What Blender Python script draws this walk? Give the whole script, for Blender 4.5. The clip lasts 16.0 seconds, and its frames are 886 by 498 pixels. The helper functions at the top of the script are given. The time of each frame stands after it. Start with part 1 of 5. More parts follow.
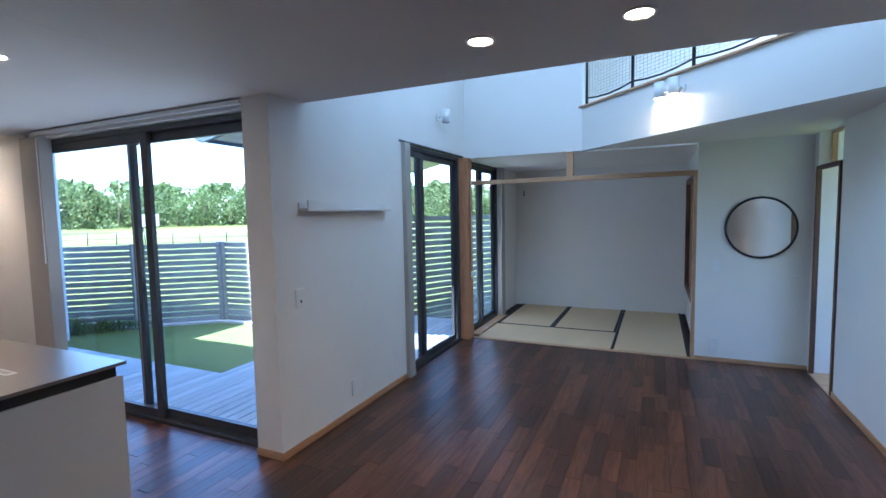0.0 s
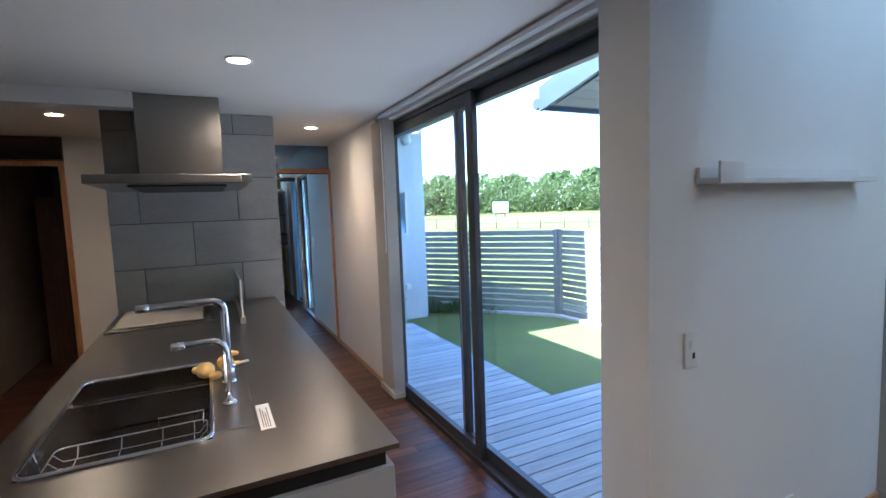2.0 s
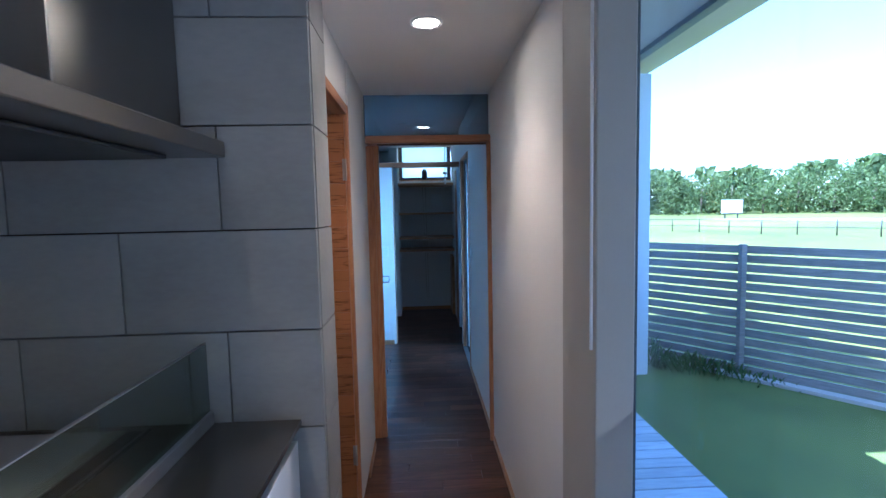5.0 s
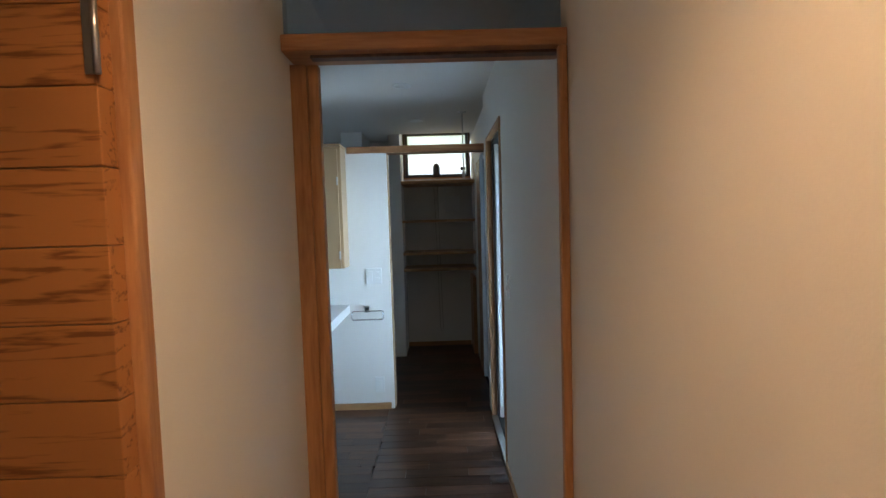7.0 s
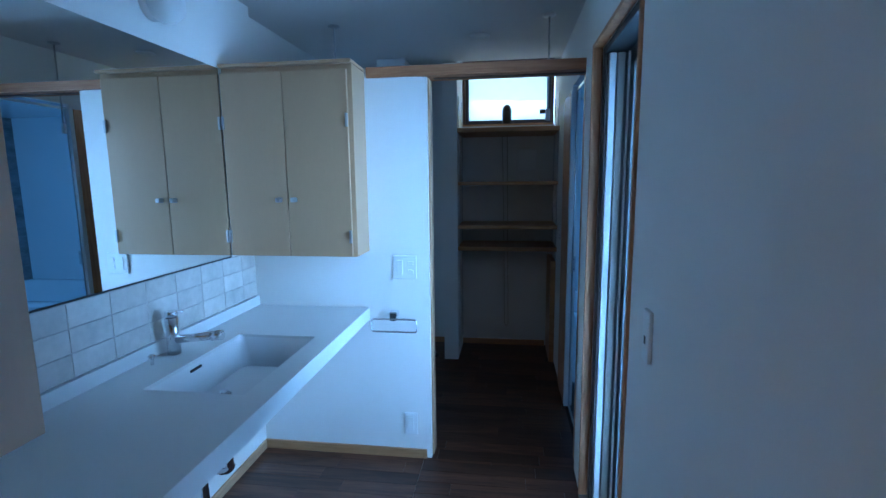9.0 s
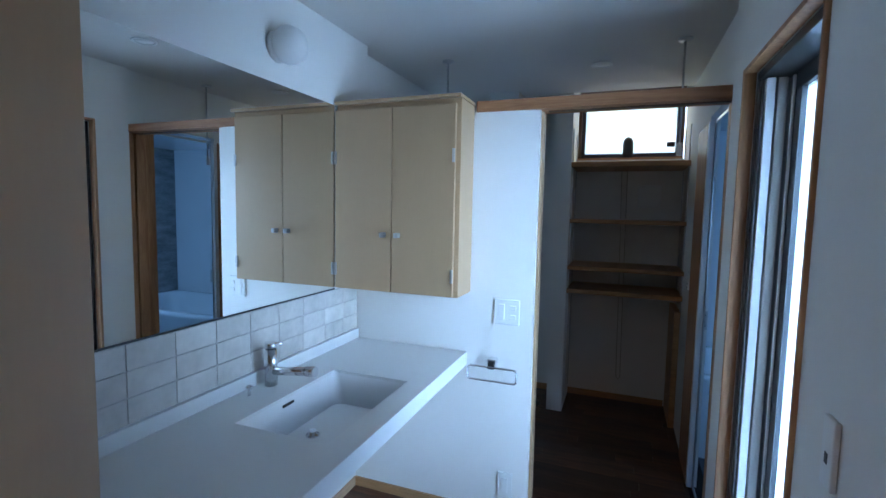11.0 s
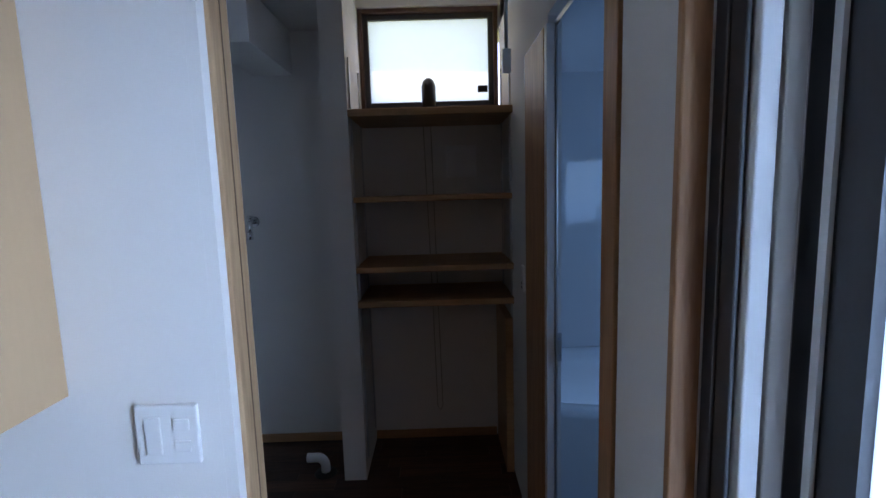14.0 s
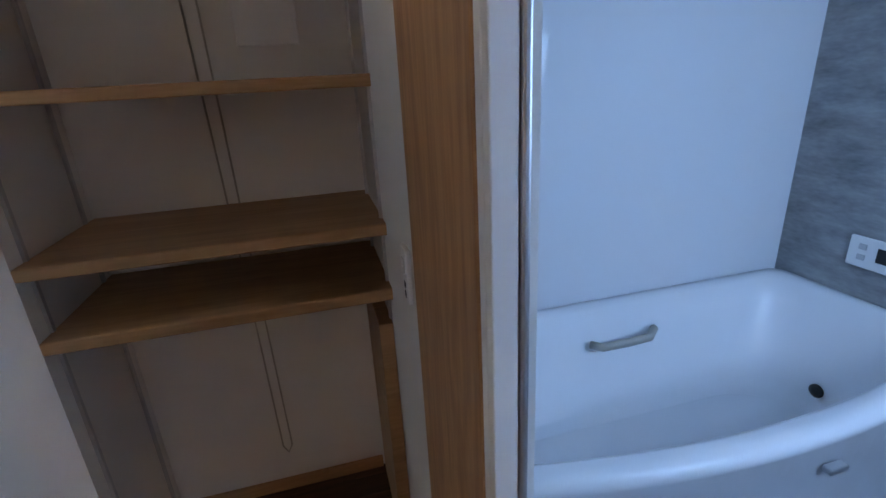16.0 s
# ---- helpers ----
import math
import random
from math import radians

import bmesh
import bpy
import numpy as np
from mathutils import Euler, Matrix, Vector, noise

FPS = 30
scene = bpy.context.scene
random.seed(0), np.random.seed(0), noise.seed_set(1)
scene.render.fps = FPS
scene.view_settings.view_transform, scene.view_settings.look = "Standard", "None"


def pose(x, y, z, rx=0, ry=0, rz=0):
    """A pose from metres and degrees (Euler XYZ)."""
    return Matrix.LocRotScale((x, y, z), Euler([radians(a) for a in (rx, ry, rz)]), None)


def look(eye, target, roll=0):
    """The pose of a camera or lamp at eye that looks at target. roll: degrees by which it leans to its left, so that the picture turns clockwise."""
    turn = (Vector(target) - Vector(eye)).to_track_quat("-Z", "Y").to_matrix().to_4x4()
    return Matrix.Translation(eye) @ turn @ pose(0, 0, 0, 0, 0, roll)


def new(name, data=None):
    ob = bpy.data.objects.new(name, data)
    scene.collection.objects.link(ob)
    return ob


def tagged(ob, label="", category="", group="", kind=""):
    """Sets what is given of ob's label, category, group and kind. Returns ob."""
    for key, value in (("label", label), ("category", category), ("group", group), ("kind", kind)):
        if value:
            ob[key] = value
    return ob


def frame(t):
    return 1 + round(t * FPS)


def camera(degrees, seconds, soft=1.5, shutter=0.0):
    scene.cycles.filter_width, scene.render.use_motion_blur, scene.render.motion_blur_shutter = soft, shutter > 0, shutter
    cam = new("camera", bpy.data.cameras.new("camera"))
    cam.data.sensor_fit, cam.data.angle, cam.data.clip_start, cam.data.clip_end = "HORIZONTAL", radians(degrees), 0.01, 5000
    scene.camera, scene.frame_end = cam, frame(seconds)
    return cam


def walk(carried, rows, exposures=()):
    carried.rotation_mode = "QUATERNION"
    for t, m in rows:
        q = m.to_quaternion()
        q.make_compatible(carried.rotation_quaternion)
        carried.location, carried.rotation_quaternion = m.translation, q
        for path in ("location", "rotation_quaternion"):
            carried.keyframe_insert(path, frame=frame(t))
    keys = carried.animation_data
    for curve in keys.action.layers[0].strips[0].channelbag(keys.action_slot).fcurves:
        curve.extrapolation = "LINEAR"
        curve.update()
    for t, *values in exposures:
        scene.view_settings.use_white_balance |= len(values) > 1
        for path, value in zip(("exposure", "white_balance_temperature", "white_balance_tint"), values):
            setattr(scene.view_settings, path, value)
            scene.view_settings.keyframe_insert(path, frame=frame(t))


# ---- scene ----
cam = camera(86.5, 16.0)
PATH = [
    (0, (0.697, 0.682, 1.49), (2.512, 1.508, 1.338), -1.1),
    (0.5, (0.879, 0.888, 1.479), (2.482, 2.073, 1.312), -2.2),
    (1, (1.12, 1.068, 1.481), (2.446, 2.554, 1.305), -2.4),
    (1.4, (1.268, 1.259, 1.474), (2.403, 2.896, 1.294), -1.7),
    (1.5, (1.335, 1.369, 1.482), (2.434, 3.031, 1.312), -1.9),
    (2, (1.587, 1.718, 1.472), (2.471, 3.503, 1.299), -2.1),
    (2.5, (1.812, 2.109, 1.452), (2.477, 3.986, 1.267), -1.7),
    (3, (1.995, 2.497, 1.451), (2.517, 4.418, 1.262), -1.9),
    (3.5, (2.175, 2.819, 1.447), (2.533, 4.776, 1.248), -1.6),
    (4, (2.251, 3.177, 1.464), (2.468, 5.155, 1.267), -0.7),
    (4.5, (2.329, 3.595, 1.479), (2.486, 5.581, 1.3), -0.6),
    (4.7, (2.362, 3.77, 1.487), (2.486, 5.759, 1.315), -0.7),
    (6.8, (2.442, 5.502, 1.435), (2.478, 7.498, 1.324), -2.2),
    (7, (2.47, 5.657, 1.436), (2.487, 7.654, 1.322), -1.7),
    (7.5, (2.503, 6.033, 1.465), (2.427, 8.025, 1.313), -1.8),
    (8, (2.511, 6.414, 1.494), (2.424, 8.405, 1.317), -1.8),
    (8.5, (2.532, 6.718, 1.512), (2.383, 8.701, 1.305), -1.6),
    (9, (2.481, 6.937, 1.472), (2.211, 8.898, 1.187), -0.6),
    (9.5, (2.445, 7.044, 1.441), (2.01, 8.953, 1.035), 0.2),
    (10, (2.438, 7.095, 1.429), (1.807, 8.937, 0.97), 0.2),
    (10.2, (2.447, 7.093, 1.445), (1.746, 8.921, 1.037), -0.1),
    (12.3, (2.461, 7.133, 1.547), (1.856, 9.039, 1.554), 0.7),
    (12.5, (2.473, 7.243, 1.534), (1.968, 9.178, 1.51), 0.4),
    (13, (2.488, 7.613, 1.52), (2.196, 9.59, 1.434), -0.6),
    (13.5, (2.447, 8.009, 1.505), (2.325, 9.997, 1.33), -1.0),
    (14, (2.499, 8.384, 1.494), (2.516, 10.367, 1.241), -1.7),
    (14.5, (2.525, 8.739, 1.47), (2.611, 10.713, 1.16), -1.8),
    (15, (2.533, 9.131, 1.476), (2.795, 11.07, 1.061), -2.3),
    (15.5, (2.63, 9.403, 1.463), (3.008, 11.287, 0.907), -2.8),
    (16, (2.721, 9.573, 1.444), (3.191, 11.395, 0.766), -3.1),
]
EXPOSURES = [(0.0, 2.9, 4750, 12), (1.2, 2.85, 4900, 11), (2.0, 2.95, 4950, 11), (2.6, 2.5, 4500, 11), (3.0, 2.2, 4250, 11), (3.5, 2.2, 4150, 10), (4.7, 2.6, 4150, 11), (6.8, 2.5, 7300, 20), (7.4, 2.45, 6600, 17), (8.0, 2.5, 4900, 13), (9.0, 2.55, 4700, 12), (10.2, 2.85, 5350, 16), (12.3, 2.4, 6200, 27), (13.5, 2.2, 6000, 32), (14.5, 2.15, 8000, 38), (15.1, 3.55, 9300, 47), (15.5, 3.8, 8000, 42), (16.0, 4.0, 7700, 36)]
walk(cam, [(t, look(eye, target, roll)) for t, eye, target, roll in PATH], EXPOSURES)

# ---- world, sun, large lights ----
world = bpy.data.worlds.new("world")
scene.world = world
world.use_nodes = True
wn = world.node_tree
sky = wn.nodes.new("ShaderNodeTexSky")
sky.sky_type, sky.sun_disc = "NISHITA", False
SUN_WAY = Vector((-0.71, 0.04, 1.0)).normalized()
sky.sun_elevation = math.asin(SUN_WAY.z)
sky.sun_rotation = math.atan2(SUN_WAY.x, SUN_WAY.y)
sky.air_density, sky.dust_density = 1.0, 1.2
wn.nodes["Background"].inputs["Strength"].default_value = 0.15
wn.links.new(sky.outputs[0], wn.nodes["Background"].inputs["Color"])
sun = new("sun", bpy.data.lights.new("sun", "SUN"))
sun.data.energy, sun.data.angle, sun.data.color = 5.0, radians(0.5), (1.0, 0.95, 0.86)
sun.matrix_world = look(SUN_WAY * 40, (0, 0, 0))


def area_light(name, at, to, w, h, watts, colour):
    """A window's daylight, a lamp's disc or an added fill light, from at towards to."""
    ob = new(name, bpy.data.lights.new(name, "AREA"))
    ob.data.shape, ob.data.size, ob.data.size_y = "RECTANGLE", w, h
    ob.data.energy, ob.data.color = watts, colour
    ob.matrix_world = look(at, to)
    return ob


DAY = (0.46, 0.74, 1.0)
area_light("tatami_window_light", (6.6, 2.70, 1.1), (6.7, 0.5, 0.7), 1.1, 1.8, 0.5, (1.0, 0.95, 0.88))
# Added fill lamp, blue as daylight; the closed void has no window.
area_light("high_window_light", (3.3, 0.9, 3.9), (5.8, 0.9, 3.2), 2.6, 0.9, 7.2, (0.64, 0.83, 1.0))

wash = area_light("washroom_door_light", (2.952, 8.63, 1.0), (1.3, 9.28, 0.92), 0.42, 1.8, 2.7, DAY)
wash.data.spread = radians(84)
area_light("washroom_glass_light", (3.06, 8.63, 1.02), (1.0, 8.63, 1.02), 0.60, 1.9, 0.5, DAY)
area_light("bathroom_window_light", (4.186, 9.235, 1.415), (4.0, 10.6, 0.8), 0.72, 0.66, 1.25, (0.22, 0.56, 1.0))
area_light("high_small_window_light", (2.48, 11.135, 2.21), (2.45, 9.5, 1.4), 0.66, 0.42, 0.10, (1.0, 0.86, 0.70))
area_light("kitchen_window_light", (2.88, 4.15, 1.0), (2.05, 4.15, 2.1), 2.2, 1.8, 1.0, (1.0, 0.93, 0.84)).data.spread = radians(140)

# ---- materials ----


def nodes_of(name):
    m = bpy.data.materials.new(name)
    m.use_nodes = True
    nt = m.node_tree
    return m, nt, nt.nodes["Principled BSDF"]


def surface(name, colour, rough=0.6, metal=0.0, vary=0.08, scale=6.0, bump=0.1, fine=120.0, stretch=(1, 1, 1), island=False, object_random=0.0, coat=0.0, stain=0.0, gloss_vary=0.07):
    """Colour with broad and fine variation, fine relief and uneven gloss, in object space metres."""
    m, nt, bs = nodes_of(name)
    N, L = nt.nodes.new, nt.links.new
    co = N("ShaderNodeTexCoord")
    mp = N("ShaderNodeMapping")
    mp.inputs["Scale"].default_value = stretch
    L(co.outputs["Object"], mp.inputs[0])
    vec = mp.outputs[0]
    info = N("ShaderNodeObjectInfo")
    geo = N("ShaderNodeNewGeometry")
    if object_random or island:
        add = N("ShaderNodeVectorMath")
        add.operation = "MULTIPLY_ADD"
        cmb = N("ShaderNodeCombineXYZ")
        L((geo.outputs["Random Per Island"] if island else info.outputs["Random"]), cmb.inputs[0])
        L((geo.outputs["Random Per Island"] if island else info.outputs["Random"]), cmb.inputs[1])
        L(cmb.outputs[0], add.inputs[0])
        add.inputs[1].default_value = (37, 53, 0)
        L(vec, add.inputs[2])
        vec = add.outputs[0]
    n1, n2 = N("ShaderNodeTexNoise"), N("ShaderNodeTexNoise")
    n1.inputs["Scale"].default_value, n2.inputs["Scale"].default_value = scale, fine
    n1.inputs["Detail"].default_value = 5
    L(vec, n1.inputs["Vector"]), L(vec, n2.inputs["Vector"])
    mix = N("ShaderNodeMath")
    mix.operation = "MULTIPLY_ADD"
    L(n2.outputs["Fac"], mix.inputs[0])
    mix.inputs[1].default_value = 0.35
    L(n1.outputs["Fac"], mix.inputs[2])
    val = mix.outputs[0]
    if object_random:
        r = N("ShaderNodeMath")
        r.operation = "MULTIPLY_ADD"
        L((geo.outputs["Random Per Island"] if island else info.outputs["Random"]), r.inputs[0])
        r.inputs[1].default_value = object_random
        L(val, r.inputs[2])
        sub = N("ShaderNodeMath")
        sub.operation = "SUBTRACT"
        L(r.outputs[0], sub.inputs[0])
        sub.inputs[1].default_value = object_random / 2
        val = sub.outputs[0]
    ramp = N("ShaderNodeMapRange")
    ramp.inputs["From Min"].default_value, ramp.inputs["From Max"].default_value = 0.3, 1.05
    ramp.inputs["To Min"].default_value, ramp.inputs["To Max"].default_value = 1 - vary, 1 + vary
    ramp.clamp = False
    L(val, ramp.inputs["Value"])
    mul = N("ShaderNodeVectorMath")
    mul.operation = "SCALE"
    mul.inputs[0].default_value = colour
    L(ramp.outputs[0], mul.inputs["Scale"])
    out = mul.outputs[0]
    if stain:
        n3 = N("ShaderNodeTexNoise")
        n3.inputs["Scale"].default_value, n3.inputs["Detail"].default_value = 1.3, 8
        L(co.outputs["Object"], n3.inputs["Vector"])
        r3 = N("ShaderNodeMapRange")
        r3.inputs["From Min"].default_value, r3.inputs["From Max"].default_value = 0.52, 0.75
        r3.inputs["To Min"].default_value, r3.inputs["To Max"].default_value = 1, 1 - stain
        L(n3.outputs["Fac"], r3.inputs["Value"])
        m3 = N("ShaderNodeVectorMath")
        m3.operation = "SCALE"
        L(out, m3.inputs[0]), L(r3.outputs[0], m3.inputs["Scale"])
        out = m3.outputs[0]
    L(out, bs.inputs["Base Color"])
    rr = N("ShaderNodeMapRange")
    rr.inputs["To Min"].default_value, rr.inputs["To Max"].default_value = max(rough - gloss_vary, 0.02), min(rough + gloss_vary, 1)
    L(n1.outputs["Fac"], rr.inputs["Value"])
    L(rr.outputs[0], bs.inputs["Roughness"])
    bs.inputs["Metallic"].default_value = metal
    bs.inputs["Coat Weight"].default_value = coat
    if bump:
        b = N("ShaderNodeBump")
        b.inputs["Strength"].default_value, b.inputs["Distance"].default_value = bump, 0.002
        L(n2.outputs["Fac"], b.inputs["Height"])
        L(b.outputs[0], bs.inputs["Normal"])
    return m


def wood(name, dark, light, rough=0.45, along="X", rings=9.0, object_random=0.0, island=False, contrast=1.0, bump=0.15, bands=6.0, low=0.3, high=1.0):
    """Grain that runs along one axis, two tones, with knots of broad noise."""
    m, nt, bs = nodes_of(name)
    N, L = nt.nodes.new, nt.links.new
    co, info, geo = N("ShaderNodeTexCoord"), N("ShaderNodeObjectInfo"), N("ShaderNodeNewGeometry")
    rnd = geo.outputs["Random Per Island"] if island else info.outputs["Random"]
    cmb = N("ShaderNodeCombineXYZ")
    for k in range(3):
        L(rnd, cmb.inputs[k])
    add = N("ShaderNodeVectorMath")
    add.operation = "MULTIPLY_ADD"
    L(cmb.outputs[0], add.inputs[0])
    add.inputs[1].default_value = (31, 47, 19)
    L(co.outputs["Object"], add.inputs[2])
    mp = N("ShaderNodeMapping")
    mp.inputs["Scale"].default_value = {"X": (0.09, 1, 1), "Y": (1, 0.09, 1), "Z": (1, 1, 0.09)}[along]
    L(add.outputs[0], mp.inputs[0])
    n1, n2 = N("ShaderNodeTexNoise"), N("ShaderNodeTexNoise")
    n1.inputs["Scale"].default_value, n1.inputs["Detail"].default_value, n1.inputs["Distortion"].default_value = rings, 6, 0.6
    n2.inputs["Scale"].default_value, n2.inputs["Detail"].default_value = rings * 14, 4
    L(mp.outputs[0], n1.inputs["Vector"]), L(mp.outputs[0], n2.inputs["Vector"])
    wv = N("ShaderNodeMath")
    wv.operation = "PINGPONG"
    sc = N("ShaderNodeMath")
    sc.operation = "MULTIPLY"
    sc.inputs[1].default_value = bands
    L(n1.outputs["Fac"], sc.inputs[0]), L(sc.outputs[0], wv.inputs[0])
    wv.inputs[1].default_value = 0.5
    mix = N("ShaderNodeMath")
    mix.operation = "MULTIPLY_ADD"
    L(wv.outputs[0], mix.inputs[0])
    mix.inputs[1].default_value = 0.8 * contrast
    L(n2.outputs["Fac"], mix.inputs[2])
    mr = N("ShaderNodeMapRange")
    mr.inputs["From Min"].default_value, mr.inputs["From Max"].default_value = low, high
    L(mix.outputs[0], mr.inputs["Value"])
    cm = N("ShaderNodeMix")
    cm.data_type = "RGBA"
    cm.inputs["A"].default_value, cm.inputs["B"].default_value = (*dark, 1), (*light, 1)
    L(mr.outputs[0], cm.inputs["Factor"])
    out = cm.outputs["Result"]
    if object_random:
        r = N("ShaderNodeMapRange")
        r.inputs["To Min"].default_value, r.inputs["To Max"].default_value = 1 - object_random, 1 + object_random
        L(rnd, r.inputs["Value"])
        s = N("ShaderNodeVectorMath")
        s.operation = "SCALE"
        L(out, s.inputs[0]), L(r.outputs[0], s.inputs["Scale"])
        out = s.outputs[0]
    L(out, bs.inputs["Base Color"])
    rr = N("ShaderNodeMapRange")
    rr.inputs["To Min"].default_value, rr.inputs["To Max"].default_value = rough - 0.08, rough + 0.1
    L(n1.outputs["Fac"], rr.inputs["Value"]), L(rr.outputs[0], bs.inputs["Roughness"])
    b = N("ShaderNodeBump")
    b.inputs["Strength"].default_value, b.inputs["Distance"].default_value = bump, 0.001
    L(n2.outputs["Fac"], b.inputs["Height"]), L(b.outputs[0], bs.inputs["Normal"])
    return m


def glow(name, colour, strength):
    m, nt, bs = nodes_of(name)
    bs.inputs["Base Color"].default_value = (0.9, 0.9, 0.9, 1)
    bs.inputs["Emission Color"].default_value = (*colour, 1)
    bs.inputs["Emission Strength"].default_value = strength
    return m


def pane_glass(name, tint=(0.95, 0.98, 1.0), gloss=1.0):
    """Thin clear glass: lets light straight through, mirrors at a grazing view."""
    m, nt, bs = nodes_of(name)
    N, L = nt.nodes.new, nt.links.new
    tr, gl, lw_, mx = N("ShaderNodeBsdfTransparent"), N("ShaderNodeBsdfGlossy"), N("ShaderNodeLayerWeight"), N("ShaderNodeMixShader")
    tr.inputs[0].default_value = (*tint, 1)
    gl.inputs["Roughness"].default_value = 0.02
    pw, sc = N("ShaderNodeMath"), N("ShaderNodeMath")
    pw.operation, sc.operation = "POWER", "MULTIPLY_ADD"
    lw_.inputs["Blend"].default_value = 0.5
    L(lw_.outputs["Facing"], pw.inputs[0])
    pw.inputs[1].default_value = 4.0
    L(pw.outputs[0], sc.inputs[0])
    sc.inputs[1].default_value, sc.inputs[2].default_value = 0.5 * gloss, 0.02 * gloss
    L(sc.outputs[0], mx.inputs[0])
    L(tr.outputs[0], mx.inputs[1]), L(gl.outputs[0], mx.inputs[2])
    L(mx.outputs[0], nt.nodes["Material Output"].inputs[0])
    nt.nodes.remove(bs)
    return m


def frosted(name, colour):
    m, nt, bs = nodes_of(name)
    N, L = nt.nodes.new, nt.links.new
    tl, df, mx = N("ShaderNodeBsdfTranslucent"), N("ShaderNodeBsdfTransparent"), N("ShaderNodeMixShader")
    tl.inputs[0].default_value = (*colour, 1)
    df.inputs[0].default_value = (*colour, 1)
    mx.inputs[0].default_value = 0.10
    L(tl.outputs[0], mx.inputs[1]), L(df.outputs[0], mx.inputs[2])
    m2 = mx
    L(m2.outputs[0], nt.nodes["Material Output"].inputs[0])
    nt.nodes.remove(bs)
    return m


WALL = surface("white_wallpaper", (0.78, 0.76, 0.72), 0.85, vary=0.03, scale=2.0, bump=0.12, fine=260, stain=0.03)
CEIL = surface("ceiling_paper", (0.74, 0.71, 0.67), 0.9, vary=0.03, scale=2.0, bump=0.12, fine=240)
WINGWALL = surface("outside_render", (0.62, 0.68, 0.76), 0.9, vary=0.05, scale=3, bump=0.5, fine=180)
PLANK = wood("walnut_floor", (0.032, 0.012, 0.007), (0.115, 0.049, 0.026), 0.31, "X", 8, 0.55)
PLANK_J = wood("walnut_floor_joined", (0.032, 0.012, 0.007), (0.115, 0.049, 0.026), 0.31, "X", 8, 0.55, island=True)
SUB = surface("subfloor", (0.03, 0.015, 0.01), 0.9)
TRIM = wood("light_timber", (0.36, 0.21, 0.11), (0.52, 0.33, 0.18), 0.5, "Z", 10)
TRIM_H = wood("light_timber_level", (0.36, 0.21, 0.11), (0.52, 0.33, 0.18), 0.5, "Y", 10)
CEDAR = wood("cedar_timber", (0.33, 0.14, 0.055), (0.52, 0.26, 0.115), 0.5, "Z", 9)
CEDAR_H = wood("cedar_timber_level", (0.30, 0.12, 0.05), (0.46, 0.22, 0.10), 0.5, "X", 9)
CEDAR_Y = wood("cedar_board", (0.26, 0.10, 0.04), (0.50, 0.24, 0.10), 0.5, "Y", 5, 0.1, contrast=1.3)
CEDAR_B = wood("cedar_leaf_board", (0.20, 0.068, 0.022), (0.44, 0.18, 0.06), 0.45, "X", 11, 0.14, contrast=1.7, bands=8.0, low=0.42, high=0.66)
DARKWOOD = wood("dark_timber", (0.07, 0.035, 0.02), (0.15, 0.075, 0.04), 0.5, "Z", 9)
SHELFWOOD = wood("shelf_timber", (0.36, 0.19, 0.08), (0.50, 0.28, 0.13), 0.45, "X", 9)
MAPLE = surface("maple_veneer", (0.47, 0.305, 0.17), 0.42, vary=0.07, scale=4, fine=110, bump=0.03, stretch=(1, 1, 0.12), object_random=0.03)
SASH = surface("dark_aluminium", (0.08, 0.08, 0.083), 0.4, 0.6, vary=0.1, bump=0.02)
BLINDBOX = surface("beige_screen_box", (0.42, 0.39, 0.34), 0.6, vary=0.04, bump=0.05)
SILVER = surface("silver_aluminium", (0.55, 0.55, 0.55), 0.35, 0.9, vary=0.05, bump=0.02)
STEEL = surface("brushed_steel", (0.30, 0.275, 0.255), 0.29, 1.0, vary=0.02, scale=4, fine=300, bump=0.03, stretch=(1, 0.06, 1), gloss_vary=0.012)
STEEL_V = surface("brushed_steel_hood", (0.28, 0.265, 0.25), 0.30, 1.0, vary=0.06, scale=4, fine=300, bump=0.05, stretch=(0.06, 1, 1))
BOWL = surface("polished_sink_steel", (0.34, 0.32, 0.30), 0.17, 1.0, vary=0.04, scale=5, fine=200, bump=0.03, gloss_vary=0.03)
CHROME = surface("chrome", (0.78, 0.78, 0.80), 0.08, 1.0, vary=0.02, bump=0)
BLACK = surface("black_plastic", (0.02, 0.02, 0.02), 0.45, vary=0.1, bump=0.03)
CABWHITE = surface("white_cabinet", (0.72, 0.70, 0.67), 0.45, vary=0.02, bump=0.03)
PLASTIC = surface("white_plastic", (0.78, 0.78, 0.76), 0.4, vary=0.02, bump=0.02)
COUNTER = surface("white_solid_surface", (0.70, 0.70, 0.69), 0.3, vary=0.02, scale=1.5, fine=400, bump=0.0)
BASIN = surface("white_basin", (0.80, 0.80, 0.80), 0.15, vary=0.01, bump=0.0)
STONE = surface("grey_stone_tile", (0.37, 0.36, 0.335), 0.5, vary=0.2, scale=3.5, fine=60, bump=0.2, stretch=(0.5, 1, 1.2), object_random=0.18, stain=0.22)
GROUT = surface("dark_grout", (0.035, 0.035, 0.035), 0.9)
SPLASH = surface("glazed_tile", (0.56, 0.53, 0.49), 0.22, vary=0.22, scale=11, fine=40, bump=0.15, object_random=0.4)
LGROUT = surface("pale_grout", (0.46, 0.45, 0.43), 0.9)
TATAMI = surface("tatami_straw", (0.60, 0.46, 0.27), 0.7, vary=0.08, scale=3, fine=220, bump=0.4, stretch=(0.3, 2, 1), object_random=0.1)
HERI = surface("tatami_edge_cloth", (0.025, 0.025, 0.03), 0.8, vary=0.1)
GLASS = pane_glass("window_glass")
